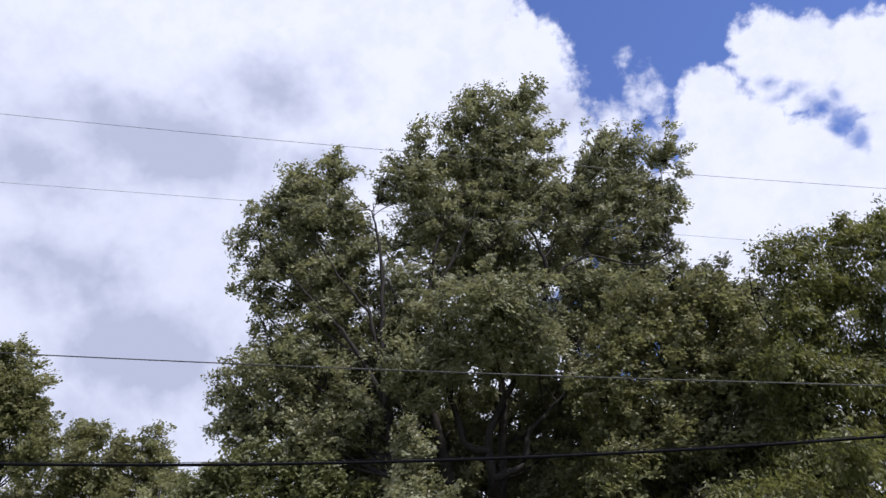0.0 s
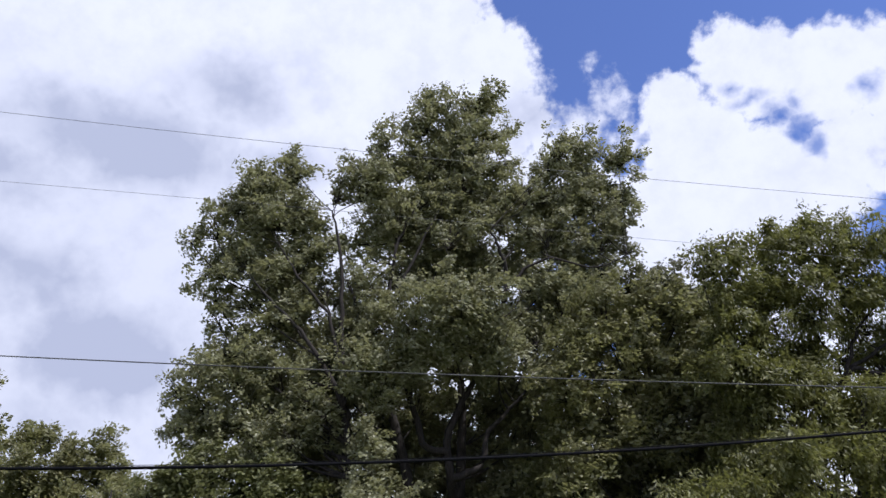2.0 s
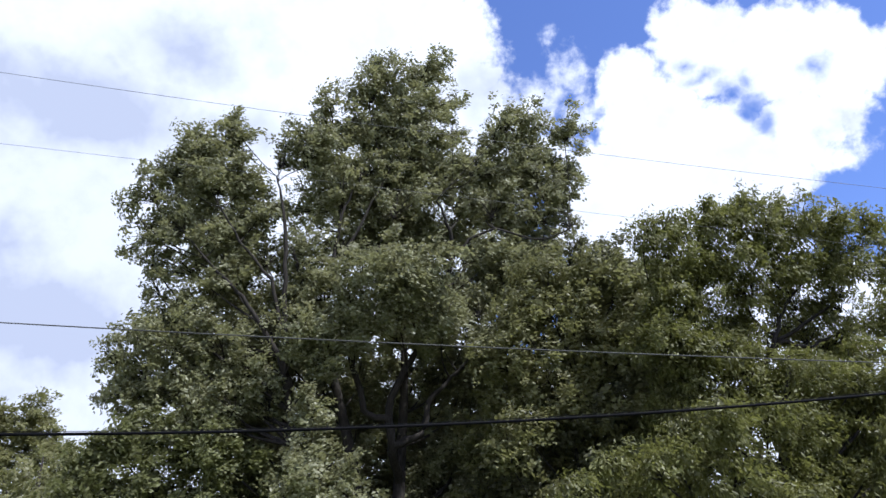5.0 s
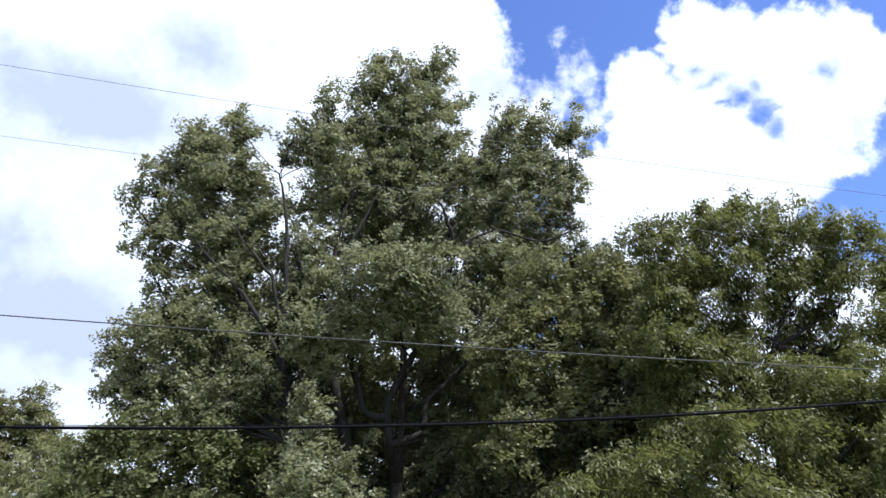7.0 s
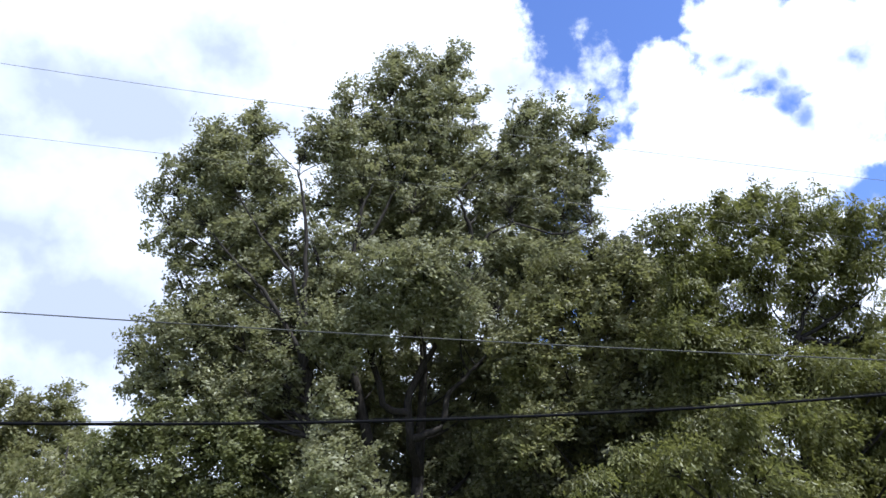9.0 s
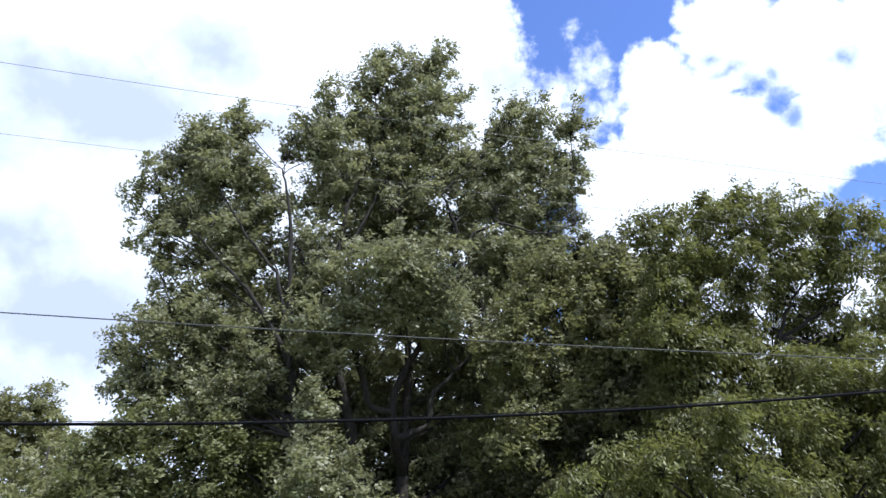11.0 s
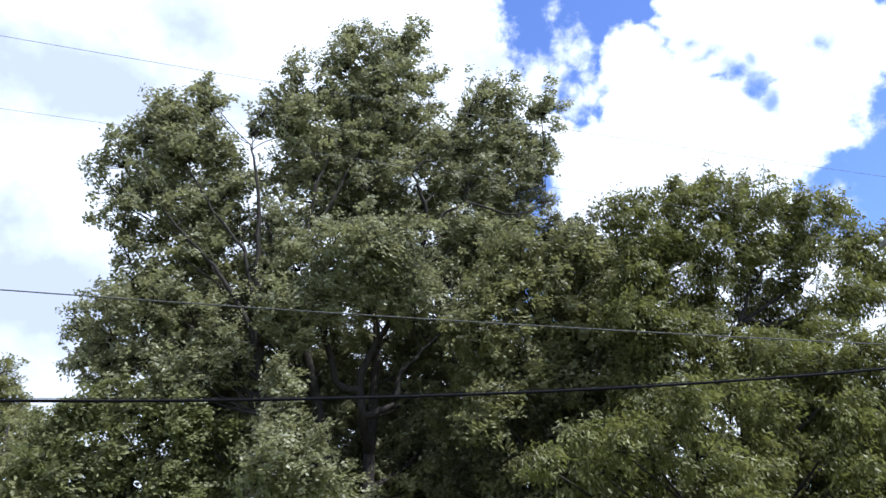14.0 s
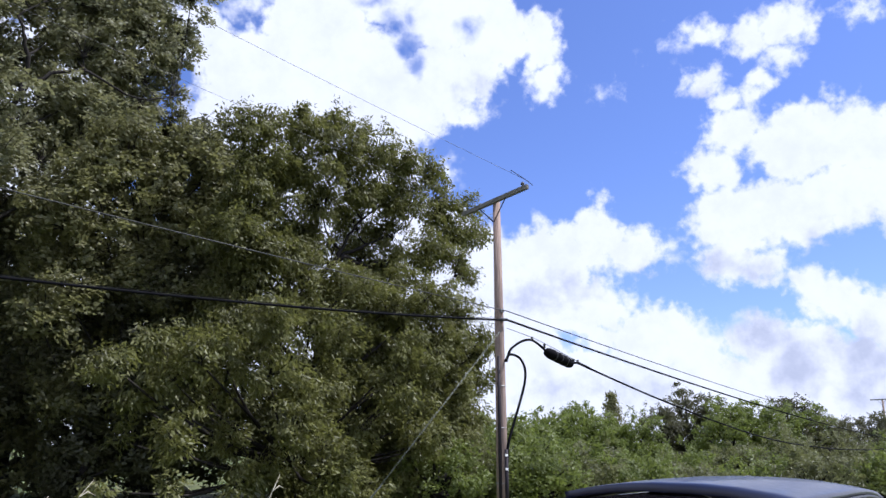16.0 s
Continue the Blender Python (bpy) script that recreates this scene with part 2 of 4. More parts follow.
k = Nodes("cloud_layer")
d = k.vec("NORMALIZE", place(k))
sep = k.add("SeparateXYZ")
k.l.new(d, sep.inputs[0])
az = k.math("MULTIPLY", k.math("ARCTAN2", sep.outputs[0], sep.outputs[1]), 180 / math.pi)
el = k.math("MULTIPLY", k.math("ARCSINE", sep.outputs[2]), 180 / math.pi)
com = k.add("CombineXYZ")
k.l.new(az, com.inputs[0])
k.l.new(el, com.inputs[1])
warp1 = k.vec("MULTIPLY", k.vec("SUBTRACT", k.noise(d, 9.0, 2.0).outputs["Color"], (0.5, 0.5, 0.5)), (2.4, 2.0, 0))
warp2 = k.vec("MULTIPLY", k.vec("SUBTRACT", k.noise(d, 38.0, 3.0, 0.5).outputs["Color"], (0.5, 0.5, 0.5)), (2.2, 1.9, 0))
here = k.vec("ADD", com.outputs[0], k.vec("ADD", warp1, warp2))


def banks(rows):
    field = None
    for a, e, ra, re in rows:
        v = k.vec("LENGTH", k.vec("MULTIPLY", k.vec("SUBTRACT", here, (a, e, 0)), (1 / ra, 1 / re, 0)))
        f = k.math("MULTIPLY", k.math("SUBTRACT", 1.0, v), min(ra, re))
        field = f if field is None else k.math("MAXIMUM", field, f)
    return field


fine = k.noise(d, 62.0, 4.0, 0.55).outputs[0]
mass = k.math("ADD", banks(BANKS + BANKS_MID + BANKS_EAST + BANKS_HIGH + BANKS_FAR), k.math("MULTIPLY", k.math("SUBTRACT", fine, 0.5), 2.2))
thick = k.smooth(mass, -0.35, 0.75)
wisp = k.math("MULTIPLY", k.smooth(k.math("ADD", banks(WISPS), k.math("MULTIPLY", k.math("SUBTRACT", fine, 0.5), 4.0)), -0.6, 1.8), 0.9)
hole = k.math("SUBTRACT", 1.0, k.math("MULTIPLY", k.smooth(k.math("ADD", banks(HOLES), k.math("MULTIPLY", k.math("SUBTRACT", fine, 0.5), 0.8)), -0.35, 0.9), 0.85))
shown = k.math("MULTIPLY", k.math("MAXIMUM", thick, wisp), hole)
# the same broken cloud goes on behind and overhead, open round the sun
behind = k.smooth(k.vec("DOT_PRODUCT", d, (0.2, 0.88, 0.43)), 0.5, 0.3)
sunny = k.smooth(k.vec("DOT_PRODUCT", d, tuple(sun_dir)), 0.98, 0.9)
elsewhere = k.math("MULTIPLY", k.math("MULTIPLY", k.smooth(k.noise(d, 3.2, 6.0, 0.6).outputs[0], 0.4, 0.52), behind), sunny)
cover = k.math("MAXIMUM", shown, elsewhere)
soft_grey = k.smooth(k.math("ADD", banks(GREYS), k.math("MULTIPLY", k.math("SUBTRACT", k.noise(d, 8.0, 4.0).outputs[0], 0.5), 4.5)), -2.0, 3.6)
mottle = k.smooth(k.math("ADD", k.math("MULTIPLY", k.noise(d, 16.0, 5.0, 0.6).outputs[0], 0.65), k.math("MULTIPLY", k.noise(d, 48.0, 4.0, 0.6).outputs[0], 0.35)), 0.38, 0.72)
crisp_grey = k.smooth(k.math("ADD", banks(GREYS_EAST), k.math("MULTIPLY", k.math("SUBTRACT", k.noise(d, 30.0, 5.0, 0.6).outputs[0], 0.5), 5.0)), -1.0, 1.9)
shade = k.math("ADD", k.math("MULTIPLY", k.math("MAXIMUM", soft_grey, k.math("MULTIPLY", crisp_grey, 0.85)), 0.95), k.math("MULTIPLY", mottle, 0.26))
veil = k.math("MULTIPLY", k.smooth(banks([(-36, 15, 32, 27)]), -2.0, 12.0), 0.3)
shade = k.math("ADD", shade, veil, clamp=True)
cloud_col = k.mix(shade, (0.955, 0.972, 1.035), (0.54, 0.575, 0.69))
glow = k.add("Emission")
k.l.new(cloud_col, glow.inputs[0])
glow.inputs[1].default_value = 0.75
clear = k.add("BsdfTransparent")
ms = k.add("MixShader")
k.l.new(cover, ms.inputs[0])
k.l.new(clear.outputs[0], ms.inputs[1])
k.l.new(glow.outputs[0], ms.inputs[2])
CLOUD = k.done(ms.outputs[0])
CLOUD.cycles.emission_sampling = "NONE"


# ================= building helpers =================
class Acc:
    """Collects vertices and faces of one mesh."""
    def __init__(self):
        self.v, self.f = [], []

    def tube(self, pts, radii, sides=6, cap=True):
        pts = [Vector(p) for p in pts]
        base = len(self.v)
        ref = Vector((0, 0, 1))
        n = len(pts)
        for i, p in enumerate(pts):
            t = (pts[min(i + 1, n - 1)] - pts[max(i - 1, 0)]).normalized()
            if abs(t.dot(ref)) > 0.95:
                ref = Vector((1, 0, 0)) if abs(t.x) < 0.9 else Vector((0, 1, 0))
            a = t.cross(ref).normalized()
            b = t.cross(a)
            r = radii[i] if isinstance(radii, (list, tuple)) else radii
            for j in range(sides):
                w = 2 * math.pi * j / sides
                self.v.append(tuple(p + a * (r * math.cos(w)) + b * (r * math.sin(w))))
        for i in range(n - 1):
            for j in range(sides):
                q = base + i * sides
                self.f.append((q + j, q + (j + 1) % sides, q + sides + (j + 1) % sides, q + sides + j))
        if cap:
            self.f.append(tuple(base + j for j in range(sides))[::-1])
            self.f.append(tuple(base + (n - 1) * sides + j for j in range(sides)))
        return self

    def box(self, c, size, m=None):
        base = len(self.v)
        for x in (-0.5, 0.5):
            for y in (-0.5, 0.5):
                for z in (-0.5, 0.5):
                    q = Vector((x * size[0], y * size[1], z * size[2]))
                    if m:
                        q = m @ q
                    self.v.append(tuple(q + Vector(c)))
        for q in ((0, 1, 3, 2), (4, 6, 7, 5), (0, 4, 5, 1), (2, 3, 7, 6), (0, 2, 6, 4), (1, 5, 7, 3)):
            self.f.append(tuple(base + i for i in q))
        return self

    def grid(self, rows):
        base, w = len(self.v), len(rows[0])
        for r in rows:
            self.v.extend(tuple(p) for p in r)
        for i in range(len(rows) - 1):
            for j in range(w - 1):
                q = base + i * w + j
                self.f.append((q, q + 1, q + w + 1, q + w))
        return self

    def mesh(self, name):
        me = bpy.data.meshes.new(name)
        me.from_pydata(self.v, [], self.f)
        me.update()
        return me


def part(name, acc, material, parent, label="", smooth=True, bevel=0.0, thick=0.0):
    me = acc if isinstance(acc, bpy.types.Mesh) else acc.mesh(name)
    me.materials.append(material)
    if smooth:
        me.shade_smooth()
    ob = new(name, me)
    ob.parent = parent
    if thick:
        sm = ob.modifiers.new("thickness", "SOLIDIFY")
        sm.thickness, sm.offset = thick, -1
    if bevel:
        bv = ob.modifiers.new("bevel", "BEVEL")
        bv.width, bv.segments = bevel, 2
    if label:
        tagged(ob, label)
    return ob


def thing(name, at, label, category, group="", kind=""):
    ob = new(name)
    ob.matrix_basis = at if isinstance(at, Matrix) else Matrix.Translation(at)
    return tagged(ob, label, category, group, kind)


def leaf_mesh(name, base, along, side, length, width):
    """Many small folded leaves: base points, axes, cross axes, sizes (arrays)."""
    n = len(base)
    nrm = np.cross(along, side)
    L, W = length[:, None], width[:, None]
    v = np.empty((n, 4, 3))
    v[:, 0] = base
    v[:, 1] = base + along * L * 0.45 + side * W * 0.5 + nrm * W * 0.16
    v[:, 2] = base + along * L - nrm * W * 0.12
    v[:, 3] = base + along * L * 0.45 - side * W * 0.5 + nrm * W * 0.16
    me = bpy.data.meshes.new(name)
    me.vertices.add(4 * n)
    me.vertices.foreach_set("co", v.ravel())
    i = np.arange(n)[:, None] * 4
    loops = np.concatenate([i, i + 1, i + 2, i, i + 2, i + 3], axis=1).ravel()
    me.loops.add(6 * n)
    me.loops.foreach_set("vertex_index", loops.astype(np.int32))
    me.polygons.add(2 * n)
    me.polygons.foreach_set("loop_start", (np.arange(2 * n) * 3).astype(np.int32))
    me.update(calc_edges=True)
    return me


def unit(a):
    return a / np.maximum(np.linalg.norm(a, axis=1, keepdims=True), 1e-6)


WIND = np.array([0.9, 0.25, 0.05])
SWAY = []


def foliage(rng, centre, r, twigs, per, leaf, wind=0.45, squash=0.9, droop=0.25, inner=0.45, twig_len=0.55, hang=0.45, slim=0.6, sprays=0):
    """Leaves of one bough: twigs spread through a ragged ball, leaves along each."""
    u = unit(rng.normal(size=(twigs, 3)))
    if sprays:
        # the bough breaks up into smaller sprays of uneven size
        mids = unit(rng.normal(size=(sprays, 3))) * (r * (0.25 + 0.72 * rng.random((sprays, 1)) ** 0.6))
        mids[:, 2] = np.where(mids[:, 2] < 0, mids[:, 2] * 0.85, mids[:, 2] * 1.05)
        sizes = (0.1 + 0.34 * r) * (0.45 + 0.9 * rng.random(sprays))
        weight = sizes ** 2 * (0.35 + 1.3 * rng.random(sprays))
        which = rng.choice(sprays, twigs, p=weight / weight.sum())
        centre = centre + mids[which] * np.array([1, 1, 1.05])
        r = sizes[which]
        sweep = unit(mids + np.array([0, 0, 0.7]) * sizes.max() * 2 + WIND * 0.5 * sizes.max() * 2)[which]
    lump = 0.8 + 0.35 * rng.random(twigs) ** 2
    lean = unit(u * 0.6 + np.array([0, 0, 0.5]) + rng.normal(size=(twigs, 3)) * 0.4)
    rad = r * (inner + (1 - inner) * np.sqrt(rng.random(twigs))) * lump
    off = u * rad[:, None] * np.array([1, 1, squash])
    if sprays:
        off = off * 0.85 + sweep * (off * sweep).sum(1, keepdims=True) * 0.9
    o = centre + off
    ax = unit(0.5 * u + WIND * wind * 1.3 + np.array([0, 0, 0.3 - 0.5 * max(0.0, hang - 0.45)]) + rng.normal(size=(twigs, 3)) * 0.3)
    tl = twig_len * (0.6 + 0.8 * rng.random(twigs))
    o2 = np.repeat(o, per, 0)
    a2 = np.repeat(ax, per, 0)
    n = len(o2)
    s = (np.repeat(tl, per) * (rng.random(n) - 0.25))[:, None]
    sag = (np.maximum(s, 0) ** 2) * droop
    base = o2 + a2 * s + rng.normal(size=(n, 3)) * np.array([0.72, 0.72, 0.6]) * leaf
    base[:, 2] -= sag[:, 0]
    al = unit(a2 * 0.9 + rng.normal(size=(n, 3)) * (0.42 if hang < 0.6 else 0.6) + np.array([0, 0, -hang]) + WIND * wind * 0.6)
    up = unit(rng.normal(size=(n, 3)) * 0.24 + np.repeat(lean, per, 0))
    sd = unit(np.cross(al, up))
    ln = leaf * (0.7 + 0.6 * rng.random(n))
    return base, al, sd, ln, ln * (slim + 0.2 * (rng.random(n) - 0.5)), o


def curve_points(a, b, bend, n=6):
    a, b = Vector(a), Vector(b)
    c = (a + b) / 2 + Vector(bend)
    return [a * (1 - t) ** 2 + c * 2 * t * (1 - t) + b * t * t for t in (i / (n - 1) for i in range(n))]


def tree(name, label, base, lobes, leaf_mat, seed, leaf=0.12, density=3700, trunk_r=0.3, sway=1.0, group="", category="tree", stems=1, hang=0.45, slim=0.62, wind=0.45, limbs=(), bend=()):
    """A tree: trunk with limbs, and boughs (branchlets with their leaves) that sway on it."""
    rng = np.random.default_rng(seed)
    root = thing(name, (base[0], base[1], 0), label, category, group)
    B = Vector((base[0], base[1], 0))
    top = max(l[2] for l in lobes)
    mid = sum((Vector(l[:3]) for l in lobes), Vector()) / len(lobes)
    acc = Acc()
    nodes = []
    for sidx in range(stems):
        w = 2 * math.pi * sidx / stems + 0.6
        spread = 0.0 if stems == 1 else 1.0
        foot = Vector((math.cos(w), math.sin(w) * 0.6, 0)) * trunk_r * 1.1 * spread
        head = Vector((mid.x - B.x, mid.y - B.y, top * 0.6)) + Vector((math.cos(w) * 2.2, math.sin(w), 0)) * spread
        pts = [foot + (head - foot) * t + Vector((math.sin(t * 5 + seed + sidx) * 0.22, math.cos(t * 4 + seed) * 0.2, 0)) * t * (1 + spread) for t in (i / 11 for i in range(12))]
        pts[0] = foot - Vector((0, 0, 0.1))
        acc.tube(pts, [trunk_r * ((1.35 if i == 0 else 1.0) - 0.8 * i / 11) for i in range(12)], 9)
        nodes += [(p, trunk_r * (1.0 - 0.8 * i / 11)) for i, p in enumerate(pts)][2:]
    for r0, r1, line in limbs:
        # a main limb leaves the nearest stem below its foot, and wanders a little
        pts = [Vector(p) - B for p in line]
        foot = min((q for q, _ in nodes if q.z < pts[0].z - 0.3), key=lambda q: (q - pts[0]).length, default=nodes[0][0])
        pts = [foot] + pts
        fine = []
        for i in range(len(pts) - 1):
            for s in range(4):
                fine.append(pts[i].lerp(pts[i + 1], s / 4) + Vector((rng.normal(), rng.normal(), rng.normal())) * 0.035)
        fine.append(pts[-1])
        radii = [r0 + (r1 - r0) * i / (len(fine) - 1) for i in range(len(fine))]
        acc.tube(fine, radii, 8, False)
        nodes += list(zip(fine, radii))
    for i, (x, y, z, r, full) in enumerate(lobes):
        c = Vector((x, y, z)) - B
        foot, thick = min(nodes, key=lambda q: (q[0] - c).length + 3.0 * max(0.0, q[0].z - c.z + 0.5 + 0.7 * math.hypot(q[0].x - c.x, q[0].y - c.y)))
        away = Vector((c.x - foot.x, c.y - foot.y, (c.z - foot.z) * 0.6)).normalized()
        att = c - away * r * 0.45 - Vector((0, 0, r * 0.3))
        reach = (att - foot).length
        side = Vector((rng.normal() * (0.1 + 0.08 * reach), rng.normal() * (0.1 + 0.06 * reach), -0.12 * reach))
        limb = curve_points(foot, att, side, 8)
        r0 = min(thick * 0.6, 0.022 + 0.008 * reach + 0.008 * r)
        acc.tube(limb, [r0 + (0.02 - r0) * j / 7 for j in range(8)], 6, False)
        # the bough
        per = 26
        twigs = max(6, int(density * r * r * full * (0.12 / leaf) ** 2 / per))
        b_, al, sd, ln, wd, o = foliage(rng, np.array(c - att), r, twigs, per, leaf, wind, twig_len=0.26 + 0.08 * r, hang=hang, slim=slim, sprays=int(9 + 7 * r))
        br = Acc()
        pick = rng.choice(len(o), min(len(o), int(14 + 12 * r)), replace=False)
        for q in pick:
            end = Vector(o[q])
            br.tube(curve_points((0, 0, 0), end, (rng.normal() * 0.15 * r, rng.normal() * 0.15 * r, 0.12 * r), 4), [0.02, 0.014, 0.01, 0.006], 4, False)
        bough = part("bough", br, BARK, root)
        bough.location = att
        part("leaves", leaf_mesh("leaves", b_, al, sd, ln, wd), leaf_mat, bough, smooth=False)
        SWAY.append((bough, att.copy(), float(z) / 20.0 * sway, float(x), seed * 7 + i, bend, (z / top) ** 2))
    part("trunk", acc, BARK, root)
    return root


def far_tree(name, label, base, height, spread, leaf_mat, seed, leaf=0.3, group="", category="tree", conifer=False, cover=1.0, low=0.22):
    """A distant tree: trunk, limbs and a ragged crown."""
    rng = np.random.default_rng(seed)
    root = thing(name, (base[0], base[1], 0), label, category, group)
    acc = Acc().tube([(0, 0, -0.1), (0.05, 0.03, height * 0.4), (0, 0, height * 0.9)], [height * 0.022, height * 0.016, 0.03], 7)
    sets = []
    if conifer:
        for j in range(11):
            t = j / 10
            for w in range(7):
                a = w * 0.9 + j * 1.7
                rr = spread * (1 - t) * (0.75 + 0.5 * rng.random()) + 0.15
                tip = np.array([math.cos(a) * rr, math.sin(a) * rr, height * (0.2 + 0.8 * t)])
                acc.tube([(0, 0, tip[2] - 0.1), tuple(tip)], [0.03, 0.01], 4, False)
                sets.append(foliage(rng, tip * np.array([0.72, 0.72, 1]), rr * 0.3 + 0.1, 9, 8, leaf, 0.1, 0.35))
    else:
        count = 20
        for j in range(count):
            a = j * 2.4 + rng.random()
            t = (j + 0.5) / count
            prof = math.sin(math.pi * min(0.95, 0.18 + 0.75 * t)) ** 0.7
            c = np.array([math.cos(a) * spread * 0.7 * prof, math.sin(a) * spread * 0.7 * prof, height * (low + (0.88 - low) * t)])
            rr = spread * (0.25 + 0.2 * rng.random())
            acc.tube(curve_points((0, 0, max(0.3, c[2] * 0.5)), c, (0, 0, -0.2), 4), [0.1, 0.07, 0.05, 0.02], 5, False)
            sets.append(foliage(rng, c, rr, int(cover * 0.42 * rr * rr / (leaf * leaf)) + 8, 30, leaf, 0.2, 0.85, 0.1, twig_len=0.12 + 0.9 * leaf, sprays=9))
    arrs = [np.concatenate([s[i] for s in sets]) for i in range(5)]
    part("trunk", acc, BARK, root)
    part("crown", leaf_mesh("crown", *arrs), leaf_mat, root, smooth=False)
    return root


# ================= ground =================
def slab(name, x0, x1, y0, y1, z, depth, material, label, nx=2, ny=2):
    acc = Acc()
    acc.grid([[(x0 + (x1 - x0) * i / nx, y0 + (y1 - y0) * j / ny, z) for i in range(nx + 1)] for j in range(ny + 1)])
    me = acc.mesh(name)
    me.materials.append(material)
    ob = tagged(new(name, me), label, name, kind="structure")
    if depth:
        sm = ob.modifiers.new("thickness", "SOLIDIFY")
        sm.thickness, sm.offset = depth, -1
    return ob


slab("ground", -2500, 2500, -2500, 2500, 0.0, 0, GRASS, "uneven rough grass ground reaching the horizon", 40, 40)
slab("road", -400, 400, 6.5, 11.5, 0.05, 0.12, ASPHALT, "grey asphalt road below the overhead cables", 60, 4)
slab("driveway", -5, 13, -9, 6.4, 0.012, 0.1, GRAVEL, "pale gravel driveway beside the road", 8, 8)

# ================= clouds =================
acc = Acc()
R = 2400.0
acc.grid([[(R * math.sin(radians(a)) * math.cos(radians(e)), R * math.cos(radians(a)) * math.cos(radians(e)), R * math.sin(radians(e))) for a in range(0, 361, 4)] for e in range(-3, 91, 3)])
me = acc.mesh("cloud_layer")
me.materials.append(CLOUD)
me.shade_smooth()
clouds = tagged(new("cloud_layer", me), "white cumulus clouds drifting over a blue sky", "clouds", kind="structure")

# ================= trees =================
# lean of a crown's top in the gusts: seconds, metres
POPLAR_BEND = [(0, 0.3), (1, 0.27), (1.5, 0.13), (2.2, 0.2), (3, 0.05), (4, 0.05), (5, 0.08), (7.5, 0.11), (10.5, 0.03), (12, 0), (13, -0.05), (14, 0), (15, 0.06), (16, 0.06)]
ELDER_BEND = [(0, 1.1), (0.5, 1.1), (1, 1.05), (1.5, 0.73), (2, 0.38), (3, 0.34), (4, 0.4), (5, 0.4), (7.5, 0.1), (10.5, 0.07), (12, 0), (13, 0.18), (14, 0.2), (14.5, 0.12), (15, 0.05), (16, 0)]
# boughs: x, y, z, radius, fullness
POPLAR = [
    (3, 26, 22.3, 0.95, 1), (2.4, 26, 20.7, 1.32, 1), (3.7, 26, 20.7, 0.84, 0.6), (0.6, 26, 21.2, 1.13, 1), (0.8, 26, 19.4, 1.34, 1),
    (0.6, 26, 17.4, 1.58, 1), (2.8, 26, 18.3, 1.62, 1), (-1.1, 26, 19.5, 1, 1), (-1.4, 26, 17.7, 1.28, 1), (-2.6, 26, 18.4, 0.58, 0.7),
    (-2.9, 26, 17.3, 0.5, 0.6), (-0.4, 26, 15.9, 1.48, 1), (1.6, 26, 15.6, 1.71, 1), (3.5, 26, 17, 1.13, 0.8), (4.3, 26, 19.3, 0.44, 0.6),
    (-6.1, 26, 17.9, 1.09, 1), (-4.8, 26, 18.5, 0.83, 1), (-5, 26, 19.4, 0.35, 1), (-6.9, 26, 16.9, 0.9, 1),
]
POPLAR_B = [
    (-5.3, 26, 16.5, 1.39, 1), (-4.1, 26, 16.3, 0.81, 1), (-7.8, 26.3, 16, 0.93, 0.5), (-8.6, 26.3, 15.5, 0.44, 0.6), (-7.9, 26.3, 14.4, 0.83, 0.4),
    (-6.4, 26, 14.7, 1.26, 0.9), (-4.7, 26, 14.3, 1.35, 1), (-3.5, 26, 14.9, 0.8, 0.8), (-7.5, 26.3, 13.1, 0.77, 0.35), (-7.1, 26.3, 11.9, 0.67, 0.35),
    (-6, 26, 12.8, 1.19, 0.6), (-4.3, 26, 12.4, 1.32, 0.85), (-5.5, 26, 11.2, 1, 0.7), (-6.5, 26, 10.9, 0.82, 0.7), (-3.2, 26.3, 13.2, 0.83, 0.7),
    (-7.7, 26, 10.3, 0.77, 0.8), (-8.3, 26, 9.3, 0.64, 0.6), (-7.3, 26, 8.9, 0.95, 0.65), (-8, 26, 8.1, 0.63, 0.55),
]
POPLAR_C = [
    (-6.2, 25.6, 9.7, 1.04, 0.75), (-6, 25.6, 8.2, 1.13, 0.75), (-4.7, 26, 9.6, 1.18, 0.85), (-3.6, 26.4, 10.7, 1.01, 0.8), (-4.8, 26.4, 8.2, 1.21, 1),
    (-3.5, 28, 9, 1.3, 1), (-7, 26, 7.5, 0.88, 1), (6.3, 26, 19.2, 1.03, 1), (7.5, 26, 19.6, 0.84, 1), (9.3, 26, 19.5, 0.79, 1),
    (5.4, 26, 17.5, 1.24, 1), (7.4, 26, 17.6, 1.39, 1), (9.1, 26, 17.7, 0.87, 1), (8.7, 26, 16.3, 0.9, 1), (5.6, 26, 15.6, 1.21, 1),
    (7.5, 26, 15.4, 1.22, 0.9), (9.1, 26, 14.9, 0.47, 0.7), (5.9, 26, 13.7, 1.18, 1), (4.8, 26, 13.4, 0.95, 1),
]
